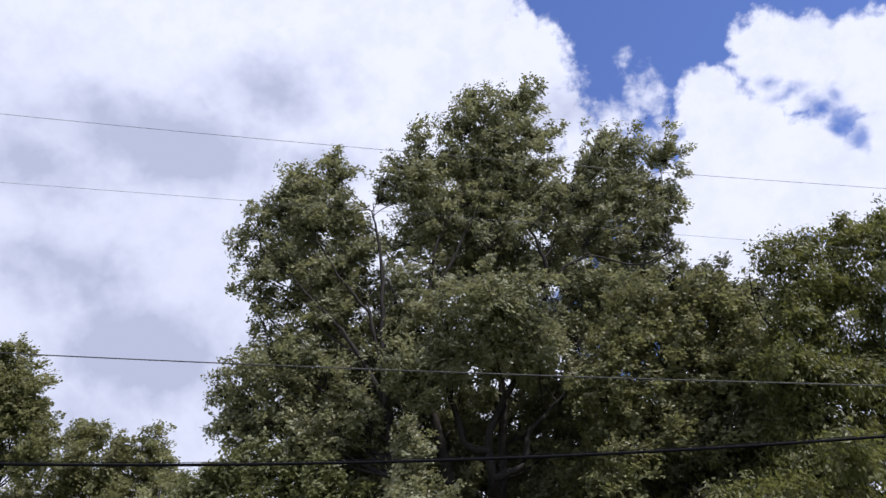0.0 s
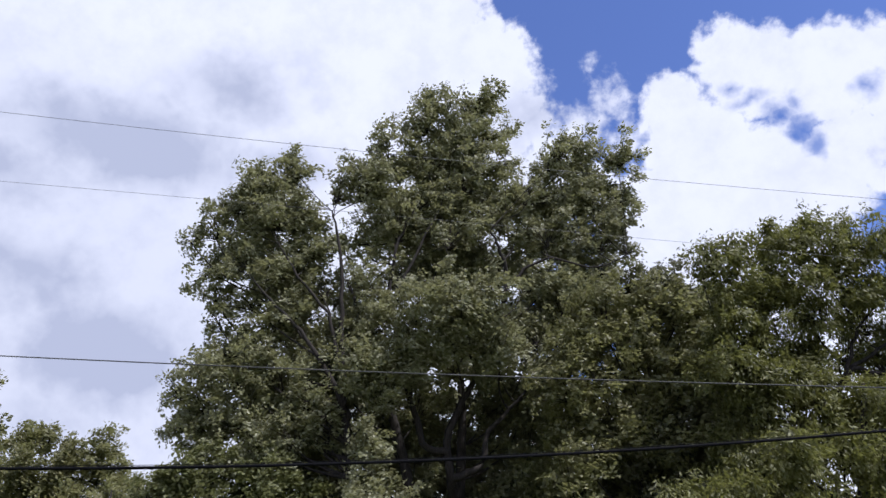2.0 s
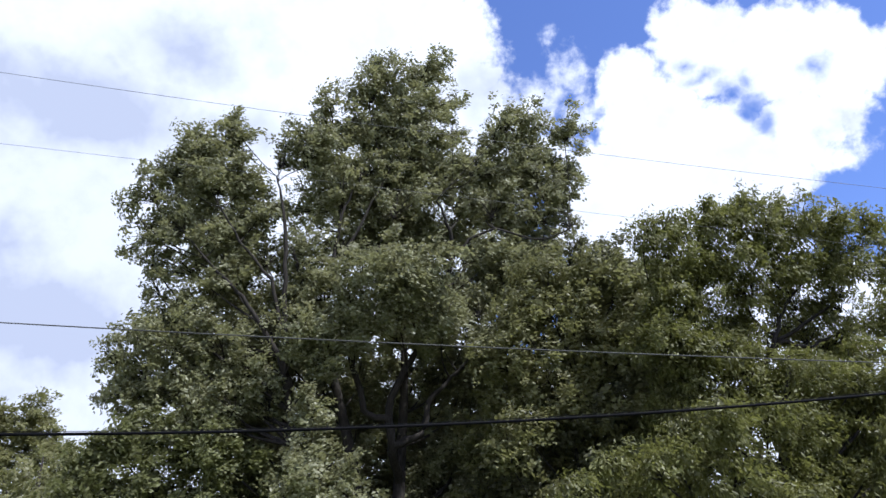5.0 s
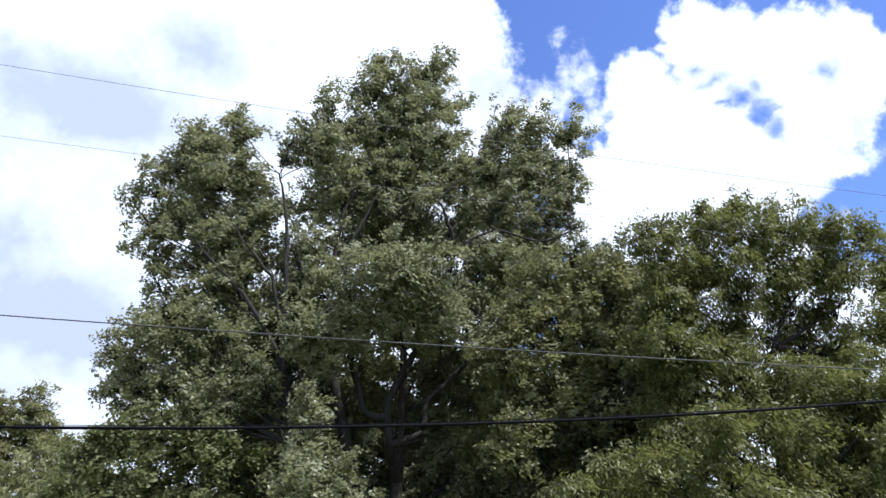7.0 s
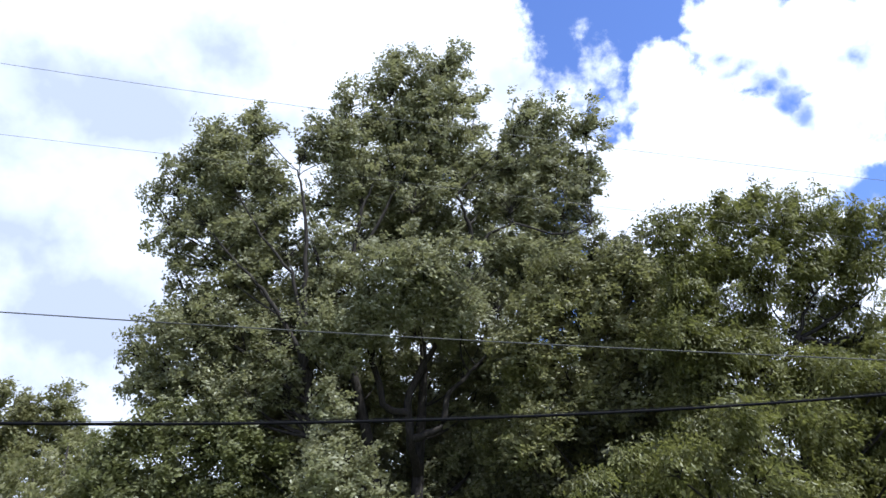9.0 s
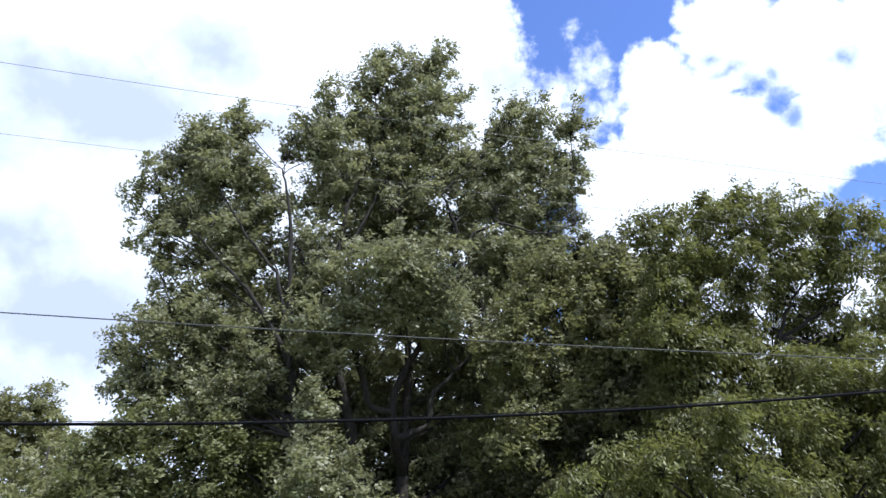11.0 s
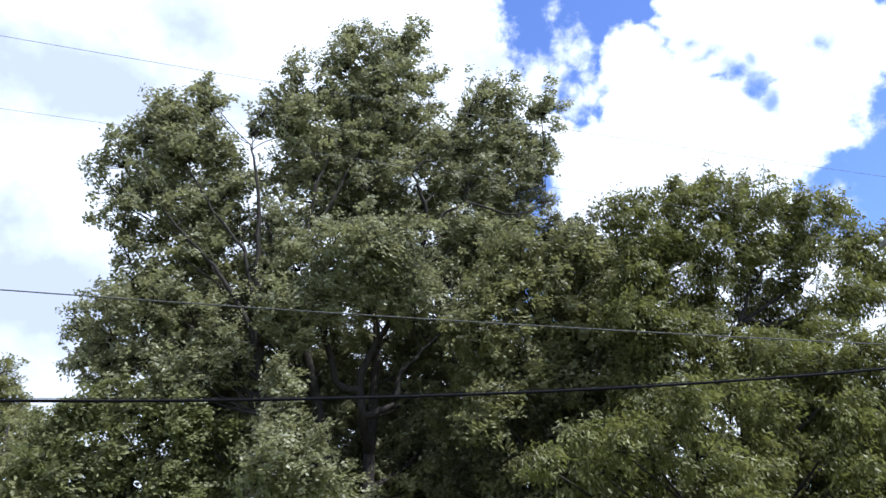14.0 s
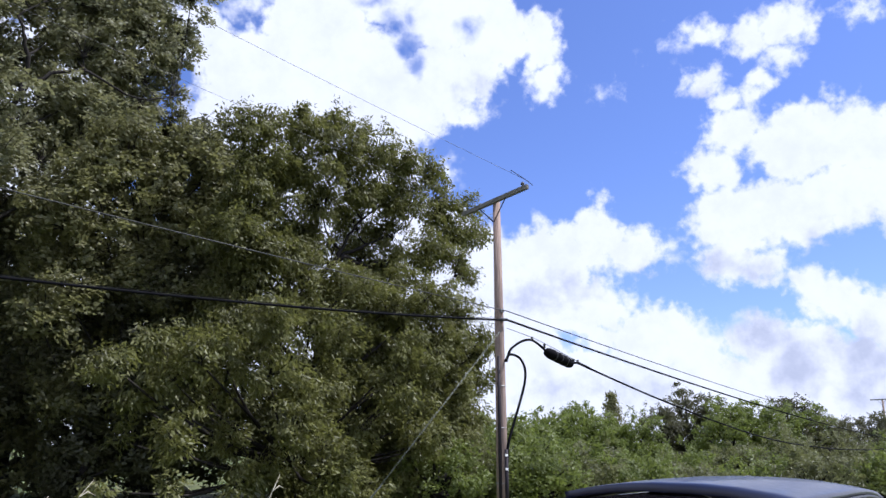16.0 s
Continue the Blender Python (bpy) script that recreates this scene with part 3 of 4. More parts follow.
POPLAR_D = [
    (7.8, 26, 14, 0.64, 0.5), (4.7, 26, 15.7, 0.74, 0.7), (6.4, 26.5, 12.8, 1.14, 1), (3.8, 27, 14.8, 1.18, 1), (2.4, 27, 14.5, 1.16, 1),
    (0.5, 27, 14.7, 1.16, 1), (1.6, 23, 11.7, 1.09, 1), (0.5, 23, 11.4, 0.81, 1), (2.8, 23, 11.4, 0.9, 1), (1.6, 23.4, 10.6, 1.29, 1),
    (0.1, 23.6, 10.2, 0.81, 1), (3.3, 23.6, 10.1, 0.9, 1), (-1.1, 25, 11.6, 0.99, 1), (-1.6, 25.5, 13.2, 0.81, 0.7), (-0.4, 26, 13.7, 0.84, 0.6),
    (-1.4, 24, 9.5, 1, 1), (-0.6, 24, 8.5, 0.91, 1), (0.2, 24, 9.4, 0.81, 1), (1.6, 25.5, 10.1, 0.79, 0.6),
]
POPLAR_E = [
    (-2.2, 26, 11.5, 0.89, 0.8), (-2.4, 27.5, 9.8, 0.98, 1), (3.2, 25, 9.8, 0.9, 1), (4.8, 25.5, 11.4, 1.08, 1), (4.1, 27.5, 9.1, 1, 1),
    (0.6, 27, 8.7, 0.96, 0.9), (5.2, 26, 9.8, 1.07, 1), (-1.1, 23, 6.6, 0.64, 1), (-1.2, 22.5, 5.5, 0.75, 1), (-1.6, 22, 4.1, 0.81, 1),
    (-0.2, 22.3, 4.5, 0.63, 1), (0.4, 22.5, 3.7, 0.53, 1), (-0.8, 22.5, 3.4, 0.82, 1), (1.5, 28, 7.6, 1.09, 1), (3.5, 28, 7.7, 1.21, 1),
    (0.4, 28, 6.6, 1.28, 1), (2.8, 28, 6, 1.28, 1), (4.5, 28, 6.1, 1.3, 1), (2.4, 28.3, 4.4, 1.05, 1),
]
POPLAR_F = [
    (4.1, 28.3, 4.2, 0.95, 1), (-3.4, 28, 7.3, 1.27, 1), (-3.2, 27.6, 5.6, 1.22, 1), (0.6, 25, 2.9, 1.09, 1), (3.1, 28, 2.6, 1.22, 1),
    (-1.4, 24, 2.4, 1.02, 1), (4.7, 27, 3.8, 1.21, 1), (1.5, 28, 4.3, 1.25, 1), (-3.4, 27, 3.6, 1.16, 1), (-6.2, 27.6, 16.3, 1.52, 0.4),
    (-4.4, 27.8, 13.4, 1.71, 0.5), (-6.1, 27.6, 10.7, 1.63, 0.6), (-3.8, 28.2, 10, 1.99, 0.9), (-1.4, 28, 16.7, 1.94, 0.5), (1.5, 27.8, 18.7, 1.88, 0.5),
    (2, 28, 15.5, 2.06, 0.6), (-1.3, 28, 12.3, 2.07, 0.75), (6, 27.8, 17.4, 1.89, 0.5), (7.7, 28, 15.1, 1.48, 0.6),
]
POPLAR_G = [
    (5.3, 28, 12.9, 2.14, 0.9), (1.7, 28, 12.1, 1.86, 0.8), (-1.1, 28.5, 9.1, 2.01, 1), (0.6, 28.5, 7.8, 1.55, 1), (5, 28.6, 9.2, 1.73, 1),
    (1.8, 28.6, 6.9, 1.54, 1), (3.8, 28.8, 6.7, 2.01, 1), (-1.9, 28.6, 6.9, 1.95, 1), (-0.2, 28.6, 4.8, 1.91, 1), (2.8, 28.6, 4.6, 1.93, 1),
    (5.5, 28.6, 5.2, 1.97, 1), (-4.4, 28, 7.3, 1.69, 1), (-5.5, 27.5, 8.7, 1.47, 0.8), (5.6, 28.6, 7.3, 2.03, 1), (1.6, 27.5, 9.7, 0.66, 1),
    (3.1, 28, 8.8, 0.76, 1), (2.9, 27.5, 10.7, 0.68, 1), (2, 27.6, 10.3, 0.58, 1), (2.8, 27.9, 9.3, 0.49, 1),
]
POPLAR_H = [
    (2.2, 28, 9, 0.54, 1), (-3.7, 25, 9, 0.94, 0.7), (-2.9, 25.2, 7.6, 0.89, 0.7), (-3.9, 24.7, 7.2, 0.86, 0.8), (-5, 24.8, 6.7, 0.78, 0.8),
    (-2.7, 25.4, 10, 0.73, 0.6), (7.4, 29, 14, 1.15, 0.9), (8.8, 29, 14.5, 0.91, 0.8), (6.4, 28.8, 12.7, 1.22, 1),
]
LOW_TREE = [
    (-7.4, 25, 6.2, 0.77, 1), (-8.1, 25, 5.4, 0.68, 1), (-6.4, 25, 6.4, 0.89, 1), (-5.1, 25, 6, 1.04, 1), (-3.9, 25, 5.8, 1.04, 1),
    (-7.5, 25, 4.5, 0.93, 1), (-6.1, 25, 4.9, 1.05, 1), (-4.4, 25, 4.4, 1.12, 1), (-3, 26, 4.6, 1.06, 1), (-8.7, 25, 4.5, 0.67, 1),
    (-6.6, 25, 3.5, 1.06, 1), (-4.8, 25, 3.2, 1.06, 1), (-3.1, 25, 3, 1.07, 1), (-7.8, 25, 3.1, 0.95, 1), (-5.2, 25, 1.9, 1.21, 1),
    (-3.2, 25, 1.7, 1.22, 1), (-6.8, 25, 1.8, 1.02, 1),
]
ELM = [
    (6.6, 22.8, 11, 0.94, 1), (8.3, 22.8, 10.9, 1.03, 1), (9.4, 22.8, 10.9, 0.88, 1), (5.7, 22.8, 9.7, 0.92, 1), (7.4, 22.8, 9.4, 1.19, 1),
    (9, 22.8, 9.5, 1.13, 1), (10.1, 22.8, 10, 0.87, 1), (5, 22.8, 8.3, 0.86, 1), (6.3, 22.8, 8, 1.09, 1), (8, 22.8, 7.9, 1.09, 1),
    (9.6, 22.8, 8.3, 0.99, 1), (5.4, 23.5, 6.9, 0.86, 1), (6.8, 23, 6.6, 0.85, 1), (8.4, 22.8, 6.5, 0.89, 1), (10.1, 22.8, 7.3, 0.83, 1),
    (4.9, 22.5, 5.1, 0.7, 0.8), (5.6, 22.3, 5.7, 0.7, 0.8), (7.3, 24, 5.1, 1.13, 1), (6.1, 23, 3.4, 1.05, 1),
]
ELM_B = [
    (7, 25, 10, 1.68, 0.8), (9.2, 25.2, 9.6, 1.91, 0.8), (7.9, 25.4, 7.3, 1.85, 0.9), (10, 25.2, 7.3, 1.85, 0.9), (6.1, 25.2, 5.7, 1.77, 0.9),
    (8.7, 25.2, 5.3, 1.98, 0.9), (11.1, 24.6, 9, 1.66, 0.7), (11.7, 24.4, 6.7, 1.8, 0.8), (10.3, 24.4, 4.7, 1.93, 0.9),
]
BACK = [
    (11.7, 30, 15.2, 1.06, 1), (10.3, 30, 14.9, 1, 1), (12.5, 30, 14.6, 0.85, 1), (8.9, 30, 14.9, 0.89, 1), (10.7, 30, 13.8, 1.3, 1),
    (13.4, 30, 13.9, 1.32, 1),
]
BOX_ELDER = [
    (9.4, 20.3, 11.6, 0.65, 1), (10.3, 20.3, 12, 0.52, 1), (11.4, 20.3, 12.3, 0.69, 1), (12.6, 20.3, 12.3, 0.72, 1), (9.9, 20.3, 10.6, 0.87, 1),
    (11.5, 20.3, 10.9, 0.99, 1), (13.1, 20.3, 11.6, 0.84, 1), (14.5, 20.3, 12.2, 0.79, 1), (14.1, 20.3, 11, 0.93, 1), (15.8, 20.3, 12.1, 0.77, 1),
    (17.3, 20, 12, 0.62, 0.8), (16.1, 20.3, 11.1, 0.9, 1), (17.9, 20.3, 11, 0.8, 1), (18.9, 20, 11.2, 0.45, 0.8), (19.6, 20.3, 10.2, 0.55, 1),
    (18.2, 20.3, 9.9, 0.75, 1), (12.4, 20.5, 10, 0.93, 0.85), (10.7, 20.5, 9.5, 0.85, 0.8), (9.6, 20.3, 9.4, 0.75, 1),
]
BOX_ELDER_B = [
    (12.5, 21.3, 9.1, 0.83, 0.65), (14.5, 21.5, 10, 0.84, 0.6), (15.9, 21.3, 9.9, 0.91, 0.65), (14.7, 21.6, 8.7, 0.88, 0.55), (14, 21.8, 9, 0.75, 0.5),
    (15.8, 21.8, 8.4, 0.86, 0.6), (15.9, 20.5, 8.4, 0.87, 0.55), (17.1, 20, 8.7, 0.89, 0.8), (18.6, 20, 8.4, 0.57, 1), (9.9, 20.3, 7.9, 0.74, 1),
    (10.7, 20, 7.9, 0.82, 0.9), (9.1, 20.3, 8.2, 0.73, 1), (12.2, 20.5, 7.5, 0.86, 0.6), (13.4, 19, 6.7, 0.77, 1), (14.8, 19, 6.7, 0.88, 1),
    (16.3, 19, 7, 0.83, 1), (17.6, 19, 6.4, 0.65, 1), (13.1, 20.2, 6.5, 0.79, 0.8), (11.3, 20.4, 6.5, 0.83, 1),
]
BOX_ELDER_C = [
    (9.9, 20.4, 6.5, 0.8, 1), (18, 18.5, 5.1, 0.6, 1), (16.6, 18.5, 5.2, 0.81, 1), (18.2, 18.5, 4.3, 0.52, 1), (9.2, 16.8, 5, 0.56, 1),
    (10.6, 17.5, 5, 0.54, 1), (12, 18.2, 4.9, 0.68, 1), (13.6, 16.8, 4.7, 0.59, 1), (14.7, 17.6, 4.2, 0.6, 1), (8.2, 18.2, 4.4, 0.49, 1),
    (7.2, 16.9, 3.8, 0.43, 1), (6.4, 17.8, 4.3, 0.37, 1), (5.8, 18.5, 3.6, 0.39, 1), (5.3, 17.1, 3.5, 0.35, 0.8), (6.8, 17.5, 3.4, 0.44, 1),
    (8.1, 18.2, 3, 0.38, 0.8), (9, 16.7, 3.7, 0.54, 1), (10.3, 17.4, 3.6, 0.57, 1), (11.6, 18.1, 3.3, 0.66, 1),
]
BOX_ELDER_D = [
    (13.3, 16.8, 3.5, 0.64, 1), (14.9, 17.6, 2.8, 0.55, 1), (16.7, 18, 3.4, 0.68, 1), (17.2, 18, 2.7, 0.57, 1), (16.5, 18, 2, 0.73, 1),
    (6.2, 18.1, 2.8, 0.37, 1), (6.8, 16.7, 1.8, 0.37, 1), (7.2, 17.4, 2.5, 0.28, 0.7), (8.7, 17.9, 1.9, 0.44, 1), (9.8, 16.5, 2.3, 0.54, 1),
    (10.9, 17.2, 2, 0.58, 1), (12.3, 17.9, 1.8, 0.61, 1), (14.1, 16.7, 1.9, 0.65, 1), (15.8, 17.6, 0.7, 0.55, 1), (9.5, 17.7, 1.2, 0.52, 1),
    (10.8, 16.3, 1, 0.57, 1), (12.4, 17, 0.6, 0.6, 1), (14.2, 17.9, 0.8, 0.59, 1), (6.8, 16.5, 0.8, 0.29, 0.8),
]
BOX_ELDER_E = [
    (8.5, 17, 0.8, 0.32, 0.8), (6, 18.3, 1.9, 0.29, 0.5), (5.2, 16.9, 0.9, 0.29, 0.6),
]
ELDER_CORE = [
    (10.3, 20.2, 4.9, 1.2, 1), (13.4, 20.2, 4.8, 1.31, 1), (16.3, 20.2, 4.5, 1.2, 1), (11.5, 20.2, 2.9, 1.21, 1), (14.4, 20.2, 2.7, 1.31, 1),
    (17.4, 20.2, 2.2, 0.91, 1), (9.2, 20.8, 4.8, 1.01, 1), (8.1, 20.8, 4, 0.89, 1), (10, 21, 6.7, 1.07, 1), (15, 20.2, 0.7, 1.3, 1),
    (12, 20.2, 0.8, 1.2, 1), (17.7, 20, 3.6, 1.02, 1), (18, 19.6, 1.3, 0.89, 1), (16.3, 21, 6.5, 1.05, 1), (18.6, 20, 5.3, 0.74, 1),
    (15.6, 20.6, 5.4, 1.2, 1), (17.1, 20.6, 5.6, 1.04, 1), (17.7, 20.6, 3.5, 1.25, 1), (16.2, 20.6, 2.7, 1.39, 1),
]
ELDER_CORE_B = [
    (18.3, 20.3, 4.7, 0.89, 1), (14.3, 21, 6.2, 1.19, 1), (12.9, 20.6, 3.4, 1.28, 1), (18.5, 20.2, 2.5, 0.93, 1), (16.8, 20, 0.9, 1.16, 1),
    (9.5, 20.9, 3.1, 1, 1), (9, 20.9, 2.2, 0.98, 1), (14.5, 20.8, 4.6, 1.17, 1), (12.2, 21.6, 7.8, 0.89, 0.8), (12.7, 21.3, 6.3, 0.96, 1),
    (11.4, 21.6, 8.6, 0.81, 0.7),
]
LEFT_NEAR = [
    (-21.3, 34, 13.1, 0.94, 1), (-20.1, 34, 11.6, 1.03, 1), (-20.5, 34, 10.7, 1.2, 1), (-19.3, 34, 10.4, 0.75, 1), (-22.1, 34, 12.2, 1.64, 1),
    (-20.6, 34, 9, 1.57, 1), (-19.2, 34, 8.7, 1.17, 1), (-22.7, 34, 9.8, 2.12, 1), (-18.4, 34, 9, 0.65, 1),
]
LEFT_FAR = [
    (-22.1, 44, 12, 0.92, 1), (-21, 44, 11.5, 0.82, 1), (-19.8, 44, 10.7, 1.01, 1), (-22.1, 44, 10.6, 1.18, 1), (-17.6, 44, 11.2, 0.85, 1),
    (-18.2, 44, 10.3, 0.84, 1), (-16.9, 44, 10, 0.74, 1), (-19.2, 44, 9.3, 1.49, 1), (-16.4, 44, 9, 0.93, 1), (-21.7, 44, 8.8, 1.65, 1),
    (-15.2, 44, 8.4, 0.53, 1), (-18.8, 44, 7.5, 1.95, 1), (-16.1, 44, 6.9, 1.62, 1), (-21.6, 44, 6.9, 1.94, 1), (-24.2, 44, 8.2, 1.97, 1),
]
POPLAR_LIMBS = [  # thickness at foot and tip, line
    (0.16, 0.03, [(-1.66, 24.9, 5.9), (-2.0, 24.9, 8.2), (-2.23, 24.9, 10.67), (-2.29, 24.9, 12.88), (-2.53, 24.9, 14.99), (-2.8, 24.9, 16.09)]),
    (0.13, 0.03, [(-1.92, 25.0, 8.02), (-2.84, 25.0, 9.85), (-3.71, 25.0, 11.11), (-4.68, 25.0, 12.07), (-5.69, 25.0, 13.29)]),
    (0.1, 0.025, [(-2.25, 25.0, 9.85), (-2.76, 25.0, 11.78), (-3.98, 25.0, 13.34), (-4.81, 25.0, 14.72)]),
    (0.18, 0.04, [(1.55, 25.2, 5.92), (1.55, 25.2, 7.47), (2.26, 25.2, 8.91), (3.0, 25.2, 9.98), (3.69, 25.2, 11.77), (3.97, 25.2, 13.66)]),
    (0.15, 0.03, [(2.63, 25.3, 6.31), (2.95, 25.3, 7.49), (4.0, 25.3, 8.52), (4.88, 25.3, 9.38)]),
]
POPLAR_LIMBS_B = [  # thickness at foot and tip, line
    (0.14, 0.03, [(0.57, 25.1, 7.06), (-0.07, 25.1, 9.91), (-0.56, 25.1, 12.78), (-0.19, 25.1, 14.94), (0.44, 25.1, 16.48)]),
    (0.1, 0.02, [(-0.14, 25.0, 12.98), (0.68, 25.0, 14.67), (1.56, 25.0, 16.6)]),
    (0.09, 0.02, [(3.91, 25.0, 12.85), (4.6, 25.0, 13.59), (5.75, 25.0, 14.11), (7.52, 25.0, 13.67), (8.72, 25.0, 14.2)]),
    (0.08, 0.02, [(3.74, 24.9, 14.48), (3.43, 24.9, 15.22), (4.01, 24.9, 16.0)]),
    (0.07, 0.02, [(0.9, 24.6, 12.6), (1.31, 24.6, 13.54), (1.74, 24.6, 14.02)]),
]
ELDER_LIMBS = [  # thickness at foot and tip, line
    (0.15, 0.03, [(12.09, 21.0, 5.9), (11.53, 21.0, 7.54), (10.4, 21.0, 8.67), (9.88, 21.0, 9.9)]),
    (0.12, 0.03, [(12.3, 21.0, 5.93), (12.86, 21.0, 7.38), (13.96, 21.0, 8.39), (15.17, 21.0, 9.05), (16.75, 21.0, 10.05)]),
    (0.1, 0.02, [(13.38, 20.8, 7.84), (13.8, 20.8, 8.74), (14.48, 20.8, 9.73), (15.73, 20.8, 10.91)]),
    (0.09, 0.02, [(13.83, 20.8, 8.22), (14.82, 20.8, 8.09), (16.09, 20.8, 8.65), (17.46, 20.8, 9.25)]),
    (0.08, 0.02, [(11.42, 20.8, 7.48), (10.9, 20.8, 8.73), (10.99, 20.8, 10.14), (11.55, 20.8, 11.31)]),
]
UNDERSTOREY = [(8.6, 22.6, 4.7, 1.5), (8.4, 21.9, 2.2, 1.4), (7.0, 23.4, 3.2, 1.4), (6.7, 23.0, 1.4, 1.3), (5.2, 24.6, 3.7, 1.4), (7.6, 23.4, 6.4, 1.4)]
tree("poplar_tree", "tall broad poplar with grey-green leaves tossing in the wind", (1.6, 26), POPLAR + POPLAR_B + POPLAR_C + POPLAR_D + POPLAR_E + POPLAR_F + POPLAR_G + POPLAR_H, LEAF_BIG, 11,
     leaf=0.142, density=4200, trunk_r=0.3, stems=2, limbs=POPLAR_LIMBS + POPLAR_LIMBS_B, bend=POPLAR_BEND)
tree("mulberry_tree", "low spreading green tree under the poplar's edge", (-6, 25.4), LOW_TREE, LEAF_LOW, 17, leaf=0.15, density=4600, trunk_r=0.16, sway=0.7)
tree("elm_tree", "rounded dark green tree crowded between two taller trees", (6.8, 23.6), ELM + ELM_B, LEAF_MID, 23, leaf=0.15, density=4600, trunk_r=0.22, sway=0.9)
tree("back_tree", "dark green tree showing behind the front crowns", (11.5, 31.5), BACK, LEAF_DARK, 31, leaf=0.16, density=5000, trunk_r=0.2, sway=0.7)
tree("box_elder_tree", "broad box elder with hanging bright green leaves beside the utility pole", (11.9, 20.6), BOX_ELDER + BOX_ELDER_B + BOX_ELDER_C + BOX_ELDER_D + BOX_ELDER_E + ELDER_CORE + ELDER_CORE_B, LEAF_RIGHT, 47,
     leaf=0.15, trunk_r=0.3, sway=0.6, hang=0.95, slim=0.38, wind=0.2, density=7000, limbs=ELDER_LIMBS, bend=ELDER_BEND)
# the dark leaf colour here stands in for deep shade between the crowns
tree("shade_toned_understorey", "low tree between the tall crowns, leaves coloured dark for the shade", (6.6, 22.8), [(*q, 1.0) for q in UNDERSTOREY], LEAF_DARK, 49, leaf=0.14, trunk_r=0.13, sway=0.4)
tree("ash_tree", "mid-green tree across the gap from the poplar", (-20.5, 34), LEFT_NEAR, LEAF_MID, 53, leaf=0.17, density=4300, trunk_r=0.22, sway=0.8)
tree("far_ash_tree", "smaller green tree farther back in the gap", (-19.5, 44), LEFT_FAR, LEAF_MID, 59, leaf=0.2, density=4300, trunk_r=0.2, sway=0.7)

FAR_ROW = [  # compass, distance, height, spread, dark
    (48.1, 60, 3.6, 3.2, 0), (50.5, 70, 5.2, 4, 0), (52.2, 72, 5.9, 3.6, 0), (53.6, 75, 5.2, 3, 0), (56.1, 74, 4.7, 3.5, 0),
    (58.0, 80, 6.6, 3, 1), (59.9, 84, 8.7, 3.6, 1), (61.4, 82, 7.1, 3, 1), (62.9, 76, 6.2, 4, 0), (64.8, 78, 6.6, 4.2, 0),
    (66.9, 84, 8.1, 3.2, 1), (67.8, 82, 6.5, 3.4, 0), (69.2, 80, 4.1, 3.4, 1), (71.5, 88, 6.0, 3.2, 1), (73.8, 95, 4.8, 4.6, 0),
    (45.5, 50, 2.4, 3, 0),
]
for i, (a, dist, h, sp, dk) in enumerate(FAR_ROW):
    far_tree("wood_edge_tree", "dark green tree standing in the distant wood edge" if dk else "bright green tree in the distant wood edge",
             (dist * math.sin(radians(a)), dist * math.cos(radians(a))), h, sp, LEAF_DARK if dk else LEAF_FAR, 100 + i, 0.22, "distant wood edge", cover=0.95, low=0.1)
far_tree("pine_tree", "small dark pine standing above the wood edge", (88 * math.sin(radians(54.6)), 88 * math.cos(radians(54.6))), 8.0, 2.4, LEAF_MID, 130, 0.24, conifer=True)
SHRUBS = [  # compass, distance, height, spread, dark
    (41.5, 23, 1.9, 1.5, 0), (44, 25, 1.9, 1.6, 1), (46.5, 25, 1.8, 1.6, 0), (49, 25, 1.6, 1.7, 0), (52, 27, 1.3, 1.8, 1), (56, 28, 1.1, 1.8, 0),
    (60, 30, 1.0, 1.8, 1), (64, 31, 1.2, 1.8, 0), (68, 31, 1.5, 1.8, 1), (72, 32, 1.5, 1.8, 0), (76, 32, 1.5, 1.8, 1)]
SHRUBS_BACK = [
    (43.8, 30, 2.6, 2.0, 0), (45.8, 33, 2.9, 2.2, 0), (47.9, 36, 2.9, 2.3, 0), (50.4, 40, 2.2, 2.3, 0), (53, 42, 1.5, 2.2, 1), (56, 46, 1.3, 2.2, 0),
    (59.4, 50, 1.4, 2.3, 0), (63, 55, 2.0, 2.4, 1), (66.5, 60, 2.9, 2.6, 1), (69.5, 70, 3.0, 3.2, 1), (73, 76, 3.0, 3.2, 0)]
for i, (a, dist, h, sp, dk) in enumerate(SHRUBS + SHRUBS_BACK):
    far_tree("shrub", "leafy green shrub at the edge of the field", (dist * math.sin(radians(a)), dist * math.cos(radians(a))), h, sp,
             LEAF_LOW if dk else LEAF_FAR, 160 + i, 0.12 if dist < 33 else 0.17, "roadside shrubs", "shrub", cover=0.48, low=0.06)
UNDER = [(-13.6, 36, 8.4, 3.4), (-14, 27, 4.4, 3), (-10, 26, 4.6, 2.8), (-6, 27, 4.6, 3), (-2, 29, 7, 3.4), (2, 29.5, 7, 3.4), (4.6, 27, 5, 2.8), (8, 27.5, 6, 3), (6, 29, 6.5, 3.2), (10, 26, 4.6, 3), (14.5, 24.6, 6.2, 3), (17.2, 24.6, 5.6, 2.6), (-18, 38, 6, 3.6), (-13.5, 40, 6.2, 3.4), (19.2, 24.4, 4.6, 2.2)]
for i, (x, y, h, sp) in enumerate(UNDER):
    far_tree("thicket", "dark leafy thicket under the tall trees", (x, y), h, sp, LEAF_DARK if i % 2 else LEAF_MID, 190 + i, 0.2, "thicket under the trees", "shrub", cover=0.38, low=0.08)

# ================= utility poles and lines =================
PX, PY = 14.46, 13.81
EAST = radians(82)
EU = Vector((math.sin(EAST), math.cos(EAST), 0))


